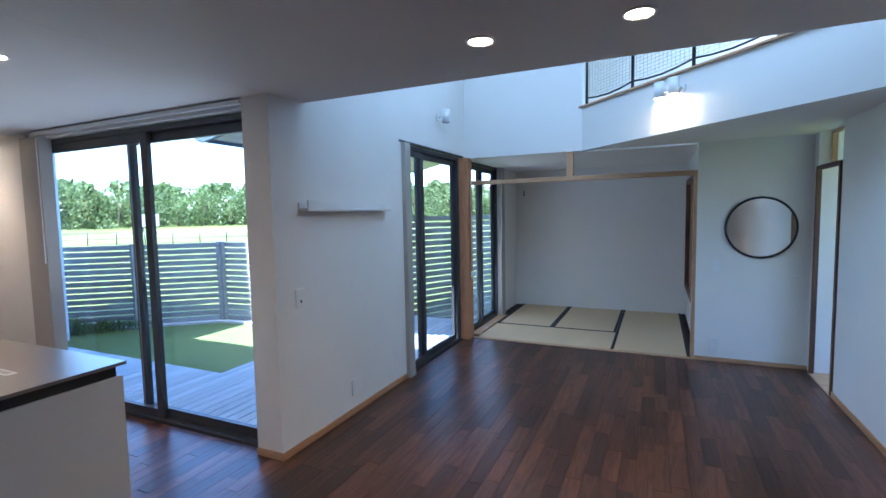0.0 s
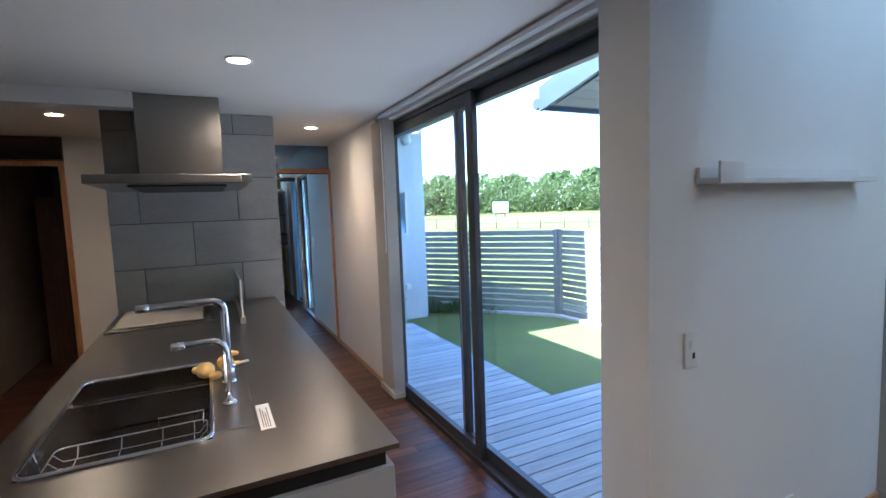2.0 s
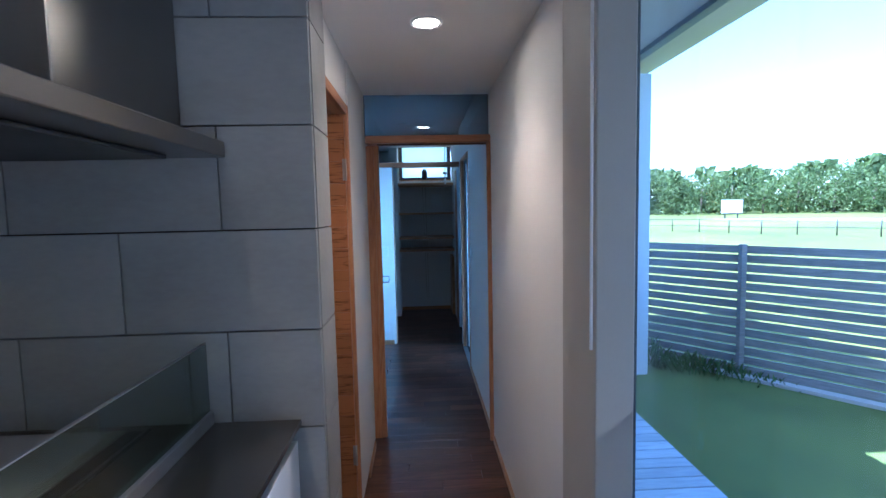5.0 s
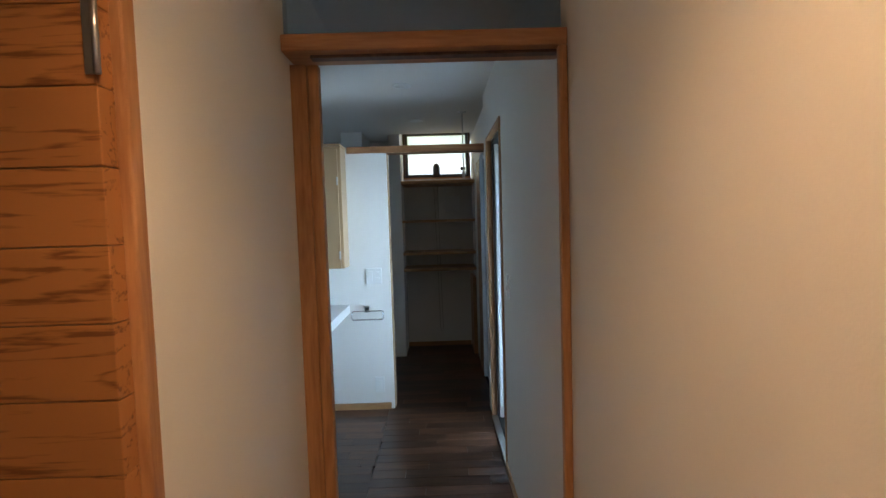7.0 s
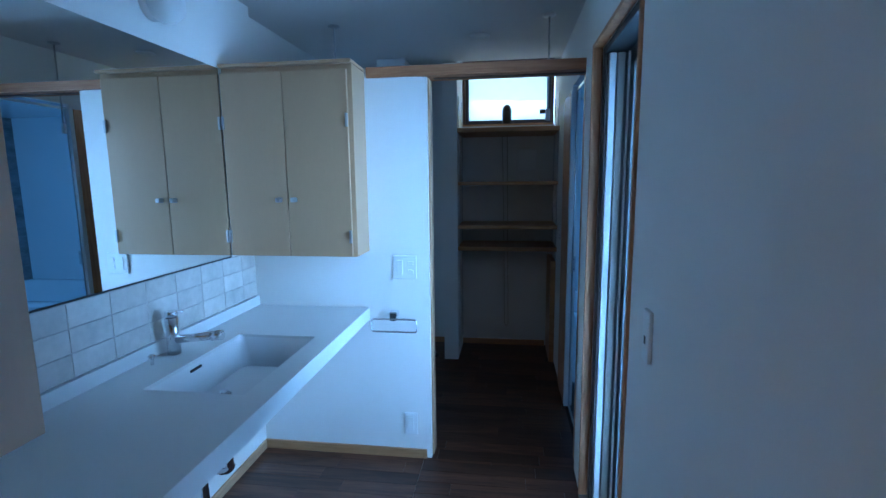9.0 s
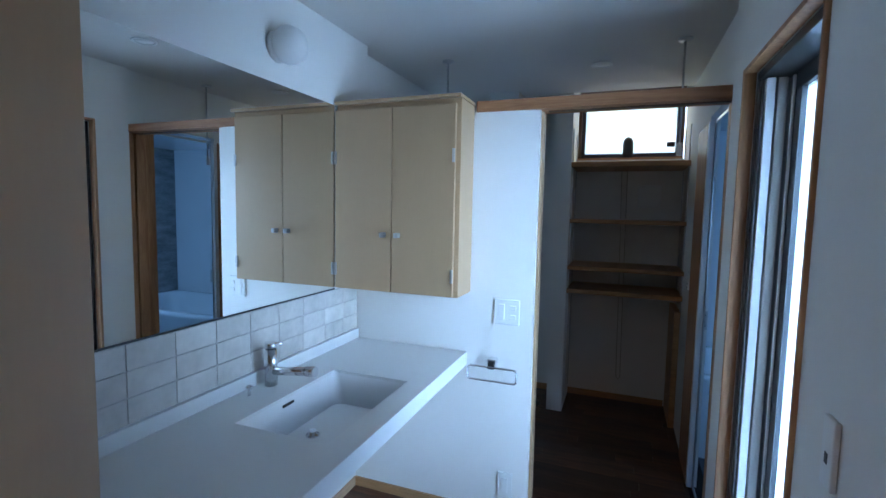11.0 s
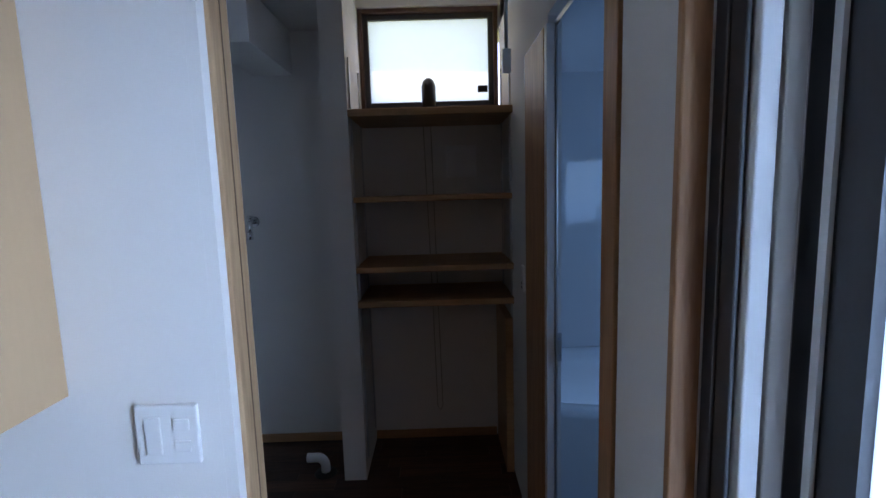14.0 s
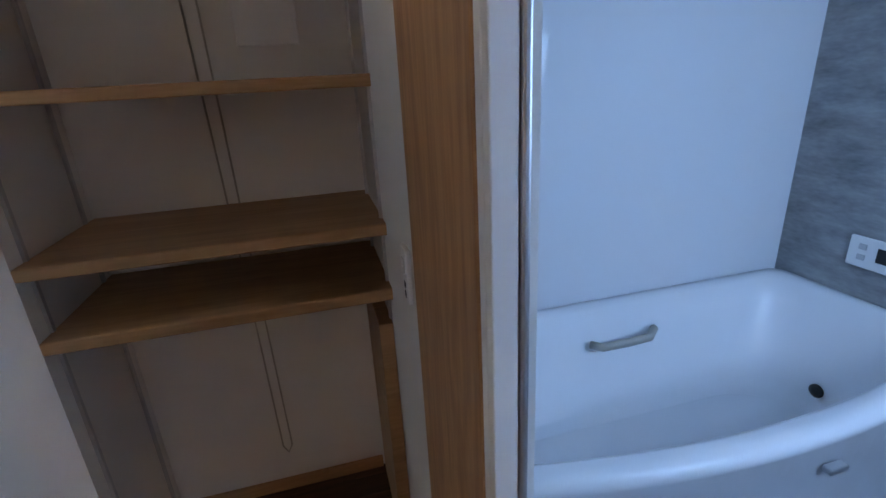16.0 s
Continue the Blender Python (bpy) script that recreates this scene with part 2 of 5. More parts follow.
SCREENGLASS = pane_glass("screen_glass", (0.62, 0.70, 0.66), 3.0)
TRANSOM = pane_glass("transom_glass", (0.55, 0.56, 0.56), 4.0)
FROST = frosted("frosted_glass", (0.86, 0.92, 0.96))
MIRROR = surface("mirror_silver", (0.86, 0.88, 0.87), 0.0, 1.0, vary=0.0, bump=0)
MIRROR.node_tree.nodes["Principled BSDF"].inputs["Roughness"].default_value = 0.0
for link in list(MIRROR.node_tree.nodes["Principled BSDF"].inputs["Roughness"].links):
    MIRROR.node_tree.links.remove(link)
DECK = wood("grey_deck_board", (0.31, 0.355, 0.40), (0.47, 0.52, 0.57), 0.6, "X", 9, 0.15)
FENCE = wood("grey_fence_slat", (0.17, 0.17, 0.175), (0.30, 0.29, 0.28), 0.6, "X", 9, 0.15)
TURF = surface("artificial_turf", (0.115, 0.15, 0.035), 0.9, vary=0.3, scale=2, fine=160, bump=1.0)
KERB = surface("concrete_edge", (0.45, 0.44, 0.42), 0.9, vary=0.12, bump=0.5)
FIELD = surface("meadow", (0.11, 0.125, 0.014), 0.95, vary=0.75, scale=0.11, fine=1.2, bump=0.5)
TRACK = surface("gravel_track", (0.42, 0.38, 0.32), 0.95, vary=0.2, scale=0.5, fine=9)
LEAF = surface("tree_leaf", (0.12, 0.16, 0.05), 0.7, vary=0.35, scale=0.6, fine=5, bump=0, island=True, object_random=0.5)
LEAF2 = surface("shrub_leaf", (0.09, 0.16, 0.05), 0.7, vary=0.5, scale=3, fine=9, bump=0, island=True, object_random=0.5)
def leafy(m):
    """Lets half of the light through a leaf."""
    nt = m.node_tree
    bs, out = nt.nodes["Principled BSDF"], nt.nodes["Material Output"]
    tl, mx = nt.nodes.new("ShaderNodeBsdfTranslucent"), nt.nodes.new("ShaderNodeMixShader")
    nt.links.new(bs.inputs["Base Color"].links[0].from_socket, tl.inputs[0])
    mx.inputs[0].default_value = 0.5
    nt.links.new(bs.outputs[0], mx.inputs[1])
    nt.links.new(tl.outputs[0], mx.inputs[2])
    nt.links.new(mx.outputs[0], out.inputs[0])


leafy(LEAF)
leafy(LEAF2)
BARK = surface("bark", (0.10, 0.07, 0.05), 0.9, vary=0.3, scale=8, bump=0.6)
SOFFIT = surface("soffit_board", (0.46, 0.43, 0.40), 0.8, vary=0.06, bump=0.2)
ROOF = surface("grey_metal_roof", (0.16, 0.19, 0.24), 0.4, 0.6, vary=0.1, bump=0.05)
BATHWHITE = surface("bath_panel", (0.72, 0.74, 0.76), 0.05, vary=0.01, bump=0.0, gloss_vary=0.01)
TUB = surface("bath_acrylic", (0.80, 0.82, 0.84), 0.22, vary=0.01, bump=0.0)
ACCENT = surface("grey_stone_panel", (0.26, 0.265, 0.27), 0.35, vary=0.55, scale=5, fine=26, bump=0.3, stretch=(1, 1, 3.0))
BATHFLOOR = surface("grey_bath_floor", (0.10, 0.10, 0.11), 0.7, vary=0.1, bump=0.5)
WARM = glow("downlight_glow", (1.0, 0.72, 0.42), 22)
YELLOW = surface("yellow_cloth", (0.80, 0.55, 0.18), 0.85, vary=0.12, scale=20, bump=0.5)
PAPER = surface("paper_label", (0.80, 0.80, 0.78), 0.6, vary=0.02)
INK = surface("grey_print", (0.25, 0.25, 0.25), 0.7)
IH = surface("cooktop_cover", (0.52, 0.47, 0.42), 0.3, vary=0.1, scale=5, bump=0.03, stain=0.2)
# Wall colour with the dimness of unlit rooms put into it.
DIM_PAINTED = surface("dim_room_wall", (0.34, 0.28, 0.23), 0.9, vary=0.1)
MESH = surface("rail_net", (0.45, 0.43, 0.38), 0.8)

# ---- builders ----
ORG = {}


def org(ob):
    return ORG.get(ob.name, Vector((0, 0, 0))) if ob else Vector((0, 0, 0))


def thing(name, at, label, category, group=""):
    """An Empty at the base of a thing."""
    ob = tagged(new(name), label, category, group)
    ob.empty_display_size = 0.05
    ob.location = at
    ORG[ob.name] = Vector(at)
    return ob


def part(name, bm, material, parent=None, label=""):
    """Links a bmesh, in world metres, as one mesh object under parent."""
    me = bpy.data.meshes.new(name)
    bm.to_mesh(me)
    bm.free()
    o = org(parent)
    me.transform(Matrix.Translation(-o))
    me.materials.append(material)
    ob = new(name, me)
    if parent:
        ob.parent = parent
    ORG[ob.name] = o
    return tagged(ob, label)


def solid(name, bm, material, label, category, kind="", group=""):
    """A thing of one mesh, its origin at the middle of its base."""
    xs = [v.co.copy() for v in bm.verts]
    at = Vector((sum(v.x for v in xs) / len(xs), sum(v.y for v in xs) / len(xs), min(v.z for v in xs)))
    me = bpy.data.meshes.new(name)
    bm.to_mesh(me)
    bm.free()
    me.transform(Matrix.Translation(-at))
    me.materials.append(material)
    ob = new(name, me)
    ob.location = at
    ORG[ob.name] = at
    return tagged(ob, label, category, group, kind)


def box(x0, x1, y0, y1, z0, z1, r=0.0, bm=None, seg=2):
    """A box with edges rounded by r."""
    own = bmesh.new()
    bmesh.ops.create_cube(own, size=1)
    bmesh.ops.scale(own, vec=(abs(x1 - x0), abs(y1 - y0), abs(z1 - z0)), verts=own.verts)
    bmesh.ops.translate(own, vec=((x0 + x1) / 2, (y0 + y1) / 2, (z0 + z1) / 2), verts=own.verts)
    if r:
        bmesh.ops.bevel(own, geom=own.edges[:], offset=r, segments=seg, affect="EDGES", profile=0.5)
    return merge(bm, own)


def merge(bm, own):
    if bm is None:
        return own
    me = bpy.data.meshes.new("tmp")
    own.to_mesh(me)
    own.free()
    bm.from_mesh(me)
    bpy.data.meshes.remove(me)
    return bm


def tube(points, r, seg=12, bm=None, closed=False, r_end=None):
    """A round bar along points."""
    own = bmesh.new()
    pts = [Vector(p) for p in points]
    n, rings, up = len(pts), [], None
    for i, p in enumerate(pts):
        a, b = pts[i - 1] if (i or closed) else p, pts[(i + 1) % n] if (i < n - 1 or closed) else p
        d = (b - a).normalized()
        if up is None:
            up = Vector((0, 0, 1)) if abs(d.z) < 0.9 else Vector((1, 0, 0))
        s = d.cross(up).normalized()
        up = s.cross(d).normalized()
        rad = r if r_end is None else r + (r_end - r) * i / max(n - 1, 1)
        rings.append([own.verts.new(p + rad * (math.cos(t) * s + math.sin(t) * up)) for t in (2 * math.pi * k / seg for k in range(seg))])
    for i in range(n if closed else n - 1):
        A, B = rings[i], rings[(i + 1) % n]
        for k in range(seg):
            f = own.faces.new((A[k], A[(k + 1) % seg], B[(k + 1) % seg], B[k]))
            f.smooth = True
    if not closed:
        own.faces.new(rings[0][::-1])
        own.faces.new(rings[-1])
    bmesh.ops.recalc_face_normals(own, faces=own.faces[:])
    return merge(bm, own)


def arc(centre, r, a0, a1, u, v, n=8):
    c, u, v = Vector(centre), Vector(u), Vector(v)
    return [c + r * (math.cos(t) * u + math.sin(t) * v) for t in (radians(a0 + (a1 - a0) * i / n) for i in range(n + 1))]


def lathe(at, profile, axis="Z", seg=24, bm=None):
    """Turns (radius, height) pairs round an axis through at."""
    own = bmesh.new()
    rows = []
    for r, h in profile:
        rows.append([own.verts.new((r * math.cos(t), r * math.sin(t), h)) for t in (2 * math.pi * k / seg for k in range(seg))])
    for A, B in zip(rows, rows[1:]):
        for k in range(seg):
            f = own.faces.new((A[k], A[(k + 1) % seg], B[(k + 1) % seg], B[k]))
            f.smooth = True
    own.faces.new(rows[0][::-1])
    own.faces.new(rows[-1])
    bmesh.ops.recalc_face_normals(own, faces=own.faces[:])
    turn = {"Z": Matrix(), "-Z": Matrix.Rotation(math.pi, 4, "X"), "X": Matrix.Rotation(math.pi / 2, 4, "Y"), "-X": Matrix.Rotation(-math.pi / 2, 4, "Y"),
            "Y": Matrix.Rotation(-math.pi / 2, 4, "X"), "-Y": Matrix.Rotation(math.pi / 2, 4, "X")}[axis]
    own.transform(Matrix.Translation(at) @ turn)
    return merge(bm, own)


def slab(poly, z0, z1):
    """A flat plate over a plan polygon."""
    own = bmesh.new()
    lo, hi = [own.verts.new((x, y, z0)) for x, y in poly], [own.verts.new((x, y, z1)) for x, y in poly]
    own.faces.new(lo[::-1]), own.faces.new(hi)
    for i in range(len(poly)):
        j = (i + 1) % len(poly)
        own.faces.new((lo[i], lo[j], hi[j], hi[i]))
    bmesh.ops.recalc_face_normals(own, faces=own.faces[:])
    return own


def structure(name, bm, material, label="", category=""):
    return solid(name, bm, material, label or name.replace("_", " "), category or name.split("_")[0], "structure")


def wall(name, *boxes, material=None, label="plain white papered wall"):
    bm = None
    for b in boxes:
        bm = box(*b, bm=bm)
    return structure(name, bm, material or WALL, label, "wall")


def frame_y(bm, x0, x1, y0, y1, z0, z1, w, bottom=True):
    """A rectangular frame in a wall that runs along y: two stiles, a head, a sill."""
    bm = box(x0, x1, y0, y0 + w, z0, z1, 0.003, bm)
    bm = box(x0, x1, y1 - w, y1, z0, z1, 0.003, bm)
    bm = box(x0, x1, y0 + w, y1 - w, z1 - w, z1, 0.003, bm)
    return box(x0, x1, y0 + w, y1 - w, z0, z0 + w, 0.003, bm) if bottom else bm


def frame_x(bm, x0, x1, y0, y1, z0, z1, w, bottom=True):
    bm = box(x0, x0 + w, y0, y1, z0, z1, 0.003, bm)
    bm = box(x1 - w, x1, y0, y1, z0, z1, 0.003, bm)
    bm = box(x0 + w, x1 - w, y0, y1, z1 - w, z1, 0.003, bm)
    return box(x0 + w, x1 - w, y0, y1, z0, z0 + w, 0.003, bm) if bottom else bm


def pane(name, bm, parent, material=None):
    ob = part(name, bm, material or GLASS, parent, "clear window glass" if material is None else "")
    ob.visible_shadow = False
    return ob


# ---- large structure ----
CZ, LZ = 2.20, 2.37        # ceilings of kitchen and hall, of washroom
XR = 2.83                  # inner face of the deck side wall
NY = 2.74                  # inner face of the living room's deck wall

structure("floor", box(-1.8311, 8.2057, -0.72, NY + 0.14, -0.12, -0.013), SUB, "dark walnut strip floor of short planks", "floor")
structure("floor_1", box(-1.83, 2.97, NY + 0.141, 11.3, -0.12, -0.013), SUB, "dark walnut strip floor of short planks", "floor")
structure("floor_2", box(2.972, 4.94, 9.23, 11.4, -0.12, -0.05), BATHFLOOR, "dark grey textured bathroom floor", "floor")

# living room: deck wall with its glass door, and the same wall above
wall("wall_north", (2.8099, 4.4113, NY, NY + 0.14, 0, 4.7846), (4.4113, 8.0731, NY, NY + 0.14, 2.1378, 4.7846), (7.2265, 8.0731, NY, NY + 0.14, 0, 2.1378))
wall("wall_stub", (2.811, 2.9833, NY + 0.141, 2.9474, 0, CZ))
wall("wall_tatami_back", (8.0731, 8.2159, 0.1, NY + 0.14, 0, 2.2396))
wall("wall_tatami_side", (6.0433, 8.0731, 0.16, 0.3, 0, 2.2396))
wall("wall_mirror", (5.8801, 6.0229, -0.58, 0.33, 0, 2.1276))
wall("wall_void_east", (5.8801, 6.0229, 1.41, NY, 2.1174, 4.7846))
wall("wall_south", (-1.6883, 5.1865, -0.72, -0.58, 0, 4.7846), (5.7781, 6.0229, -0.72, -0.58, 0, 4.7846), (5.1865, 5.7781, -0.72, -0.58, 2.1276, 4.7846))
wall("wall_west", (-1.8311, -1.6883, -0.72, 6.9398, 0, 2.3414))
diag = slab([(5.8801, 1.41), (3.8503, -0.58), (3.9421, -0.58), (5.8801, 1.32)], 2.1174, 2.5755)
structure("wall_balcony", diag, WALL, "white band of the upper landing above the living room", "wall")
structure("ceiling_landing", slab([(5.875, 1.32), (3.9523, -0.575), (5.875, -0.575)], 2.1174, 2.5), CEIL, "plain pale ceiling under the landing", "ceiling")
structure("ceiling_tatami", box(6.028, 8.0731, 0.3, NY, 2.1174, 2.2396), CEIL, "plain pale ceiling of the tatami room", "ceiling")
structure("ceiling_kitchen", box(-1.6883, 3.1057, -0.58, NY, CZ, CZ + 0.3), CEIL, "plain pale ceiling with round downlights", "ceiling")
structure("ceiling_hall", box(-1.69, 2.97, NY + 0.001, 6.989, CZ, CZ + 0.3), CEIL, "plain pale ceiling with round downlights", "ceiling")
structure("ceiling_beam", box(-1.6883, 1.2493, 4.9488, 5.0628, 2.1073, CZ - 0.002), CEIL, "low ceiling beam", "beam")
structure("ceiling_void", box(3.0037, 8.3077, -0.72, NY + 0.14, 4.7846, 4.9373), CEIL, "plain pale ceiling high above", "ceiling")
wall("wall_void_west", (2.9629, 3.1057, -0.58, NY, CZ + 0.3, 4.7846))
wall("wall_landing_back", (8.1037, 8.2261, -0.72, NY, 2.2905, 4.7846))

# south door of the living room, ajar, with a glazed light above
door = thing("door_1", (5.4823, -0.65, 0), "timber door frame with a clear glass light above", "door")
tagged(door, kind="structure")
part("door_frame", frame_x(None, 5.1865, 5.7781, -0.60, -0.565, 0, 1.8324, 0.035, False), DARKWOOD, door)
part("transom_frame", frame_x(None, 5.2069, 5.7577, -0.7, -0.66, 1.8324, 2.1225, 0.02), TRIM, door)
pane("pane", box(5.2273, 5.7373, -0.685, -0.68, 1.8528, 2.1022), door)
part("sill", box(5.1865, 5.7781, -0.73, -0.56, 0, 0.012), TRIM_H, door)
wall("wall_entry", (4.2277, 4.3297, -2.2, -0.72, 0, 2.4432), (6.3697, 6.4717, -2.2, -0.72, 0, 2.4432), (4.3297, 6.3697, -2.2, -2.1, 0, 0.4), (4.3297, 6.3697, -2.2, -2.1, 2.036, 2.4432), (4.2277, 6.4717, -2.2, -0.72, 2.4432, 2.545))
structure("floor_entry", box(4.2277, 6.4717, -2.2, -0.731, -0.12, -0.013), SUB, "dark floor behind the door", "floor")

# kitchen side, left room and hall
wall("wall_left", (-1.6883, -0.1073, 6.7946, 6.9398, 0, CZ), (0.5251, 1.0045, 6.7946, 6.9398, 0, CZ))
wall("wall_tile_core", (1.0045, 2.0653, 5.4901, 5.7058, 0, CZ), material=GROUT, label="wall behind the large grey tiles")
wall("wall_hall", (1.95, 2.05, 5.707, 5.76, 0, CZ), (1.95, 2.058, 6.331, 7.037, 0, LZ), (1.95, 2.05, 5.76, 6.33, 1.992, CZ))
wall("wall_hall_right", (XR, 2.97, 5.362, 8.315, 0, 2.5), (XR, 2.97, 8.315, 9.015, 2.0, 2.5), (XR, 2.97, 9.015, 9.24, 0, 2.5))
wall("wall_window_head", (2.86, 3.0, 2.948, 5.361, 2.158, 2.5))
wall("wall_bath_entry", (2.865, 2.91, 9.241, 9.36, 0, 2.5), (2.865, 2.91, 9.36, 9.95, 2.03, 2.5), (2.865, 2.91, 9.95, 11.093, 0, 2.5))
wall("wall_over_door", (2.05, XR, 6.99, 7.03, 2.20, LZ + 0.1))
# Passage and store room walls: their shade is painted as a darker brown.
wall("wall_dim_room", (-0.2603, -0.1073, 6.9398, 9.2316, 0, CZ), (1.0045, 1.1473, 5.7058, 6.939, 0, CZ), (0.95, 0.999, 6.94, 9.2316, 0, CZ), (-0.2603, 0.949, 9.1279, 9.2316, 0, CZ), (-0.2603, 0.999, 6.9398, 9.2316, CZ, 2.3414), material=DIM_PAINTED, label="passage wall in a brown that stands in for its dimness")
wall("wall_cupboard", (1.15, 1.949, 6.46, 6.54, 0, CZ), (1.15, 1.23, 5.707, 6.46, 0, CZ), material=DIM_PAINTED, label="inside of a store room, its dimness put into the wall colour")
# washroom
wall("wall_vanity", (1, 1.1463, 7.0353, 9.3575, 0, 2.4912), (0.9268, 1.0731, 9.3577, 11.2403, 0, 2.4912))
wall("wall_wash_south", (1.0, 1.949, 6.94, 7.034, 0, 2.5))
wall("wall_partition", (1.1473, 2.0659, 9.2529, 9.3575, 0, 2.0033), (2.066, 2.09, 9.2529, 9.2825, 0, 1.968))
wall("wall_back", (1.0731, 2.0868, 11.0938, 11.2403, 0, 2.4912), (2.0868, 2.9019, 11.0938, 11.2403, 0, 1.935), (2.0868, 2.8648, 11.0938, 11.2403, 2.487, 2.559), (2.9019, 2.9646, 11.0949, 11.2403, 0, 2.4912))
wall("wall_niche", (1.9718, 2.0868, 10.6754, 11.0928, 0, LZ - 0.001), (1.9718, 2.0866, 10.6754, 11.24, LZ + 0.1005, 2.6), (2.8651, 2.97, 10.6754, 11.24, LZ + 0.1005, 2.6))
structure("ceiling_washroom", box(2.0868, 2.8649, 11.0, 11.24, 2.56, 2.6, 0, box(2.0868, 2.8649, 10.6754, 11.0, 2.56, 2.6, 0, box(0.9268, 2.0867, 7.031, 11.24, LZ, LZ + 0.1, 0, box(2.0868, 2.8649, 7.031, 10.675, LZ, 2.6, 0, box(2.865, 2.97, 7.031, 11.24, LZ, LZ + 0.1))))), CEIL, "plain pale ceiling with small fittings", "ceiling")
structure("ceiling_duct_box", box(1.512, 1.721, 10.4871, 11.0834, 2.1383, LZ - 0.002), WALL, "small white boxed duct below the ceiling", "box")
# bathroom
wall("wall_bath_back", (2.911, 4.85, 11.24, 11.36, -0.05, 2.15), material=BATHWHITE, label="glossy white bathroom wall panel")
wall("wall_bath_accent", (4.85, 4.94, 9.228, 11.36, -0.05, 2.15), material=ACCENT, label="grey stone-patterned bathroom wall panel")
wall("wall_bath_front", (2.971, 3.777, 9.087, 9.227, -0.4, 2.9), (4.595, 4.90, 9.087, 9.227, -0.4, 2.9), (3.777, 4.595, 9.087, 9.227, -0.4, 1.04), (3.777, 4.595, 9.087, 9.227, 1.79, 2.9), material=WINGWALL, label="pale outside wall of the bathroom wing")
structure("ceiling_bath", box(2.911, 4.94, 9.228, 11.36, 2.15, 2.25), BATHWHITE, "glossy white bathroom ceiling", "ceiling")
wall("wall_bath_end", (2.911, 2.97, 11.094, 11.239, -0.05, 2.15), (2.911, 2.97, 9.228, 9.24, -0.05, 2.15), material=BATHWHITE, label="glossy white bathroom wall panel")
wall("wall_wing_side", (4.941, 4.97, 9.228, 12.2, -0.4, 2.9), (2.97, 4.94, 11.361, 11.5, -0.4, 2.9), material=WINGWALL, label="pale outside wall of the wing")

# outside: ground, lawn, deck, eaves
bm = bmesh.new()
def ground_z(x, y):
    d = math.hypot(max(x - 7, 0), max(y - 10, 0))
    return -0.45 + 1.15 * min(max((d - 3) / 55.0, 0), 1.0) + 0.05 * noise.noise((x * 0.2, y * 0.2, 0)) * min(d / 8, 1)
xs = [-600, -60, -20, -1.8, 3.02, 4.8, 7, 9, 12, 16, 20, 26, 33, 40, 50, 60, 80, 120, 250, 600]
ys = [-600, -60, -20, -2.3, 2.9, 6, 9, 11.1, 14, 18, 24, 30, 38, 46, 56, 70, 110, 250, 600]
grid = [[bm.verts.new((x, y, ground_z(x, y))) for y in ys] for x in xs]
for i in range(len(xs) - 1):
    for j in range(len(ys) - 1):
        bm.faces.new((grid[i][j], grid[i + 1][j], grid[i + 1][j + 1], grid[i][j + 1])).smooth = True
structure("ground", bm, FIELD, "bright green meadow that stretches to a wood", "ground")
structure("lawn", slab([(3.0, 2.9), (9.2, 2.9), (9.2, 3.4), (7.2, 4.35), (6.9, 7.9), (5.2, 10.0), (3.0, 9.1)], -0.46, -0.40), TURF, "green artificial turf in the small yard", "lawn")
structure("road", slab([(14, 60), (46, 14), (48, 15.5), (15.5, 62)], ground_z(30, 38) - 0.2, ground_z(30, 38) + 0.06), TRACK, "pale gravel track across the meadow", "road")

# ---- kitchen window ----
def glass_door_y(name, y0, y1, mull, top, label):
    """Floor to ceiling sliding glass in a wall along y."""
    w = thing(name, (2.93, (y0 + y1) / 2, 0), label, "window")
    tagged(w, kind="structure")
    part("window_frame", frame_y(None, 2.885, 3.0, y0, y1, -0.02, top, 0.035), SASH, w, "dark aluminium outer frame")
    for a, b, x in ((y0 + 0.03, mull + 0.16, 2.955), (mull - 0.13, y1 - 0.03, 2.912)):
        s = part("sash", frame_y(None, x - 0.018, x + 0.018, a, b, 0.015, top - 0.035, 0.07), SASH, w, "dark aluminium sliding sash")
        part("stile_lip", box(x - 0.022, x - 0.0185, b - 0.03, b - 0.018, 0.02, top - 0.04), SILVER, s)
        pane("pane", box(x - 0.004, x + 0.004, a + 0.07, b - 0.07, 0.085, top - 0.105), s)
    return w

kw = glass_door_y("window_1", 2.952, 5.36, 4.085, 2.135, "tall dark-framed sliding glass door to the deck")
part("curtain_rail", box(2.8456, 2.8854, 2.9525, 5.208, 2.1429, 2.1734, 0.003), PLASTIC, kw, "white screen rail")
part("curtain_rail", box(2.7997, 2.8354, 2.9525, 5.208, 2.1633, 2.1887, 0.003), PLASTIC, kw, "white screen rail")
sc = thing("screen_box", (2.8711, 5.1562, 0), "beige upright screen cassette beside the glass door", "screen box")
part("body", box(2.805, 2.859, 5.115, 5.40, 0, 2.155, 0.006), BLINDBOX, sc)
part("guide", box(2.79, 2.884, 5.092, 5.114, 0, 2.155, 0.004), BLINDBOX, sc)
part("foot", box(2.785, 2.884, 5.085, 5.41, 0, 0.045, 0.006), BLINDBOX, sc)
part("cord", tube([(2.782, 5.10, 2.14), (2.782, 5.10, 1.15)], 0.004, 8), PLASTIC, sc, "white pull cord")

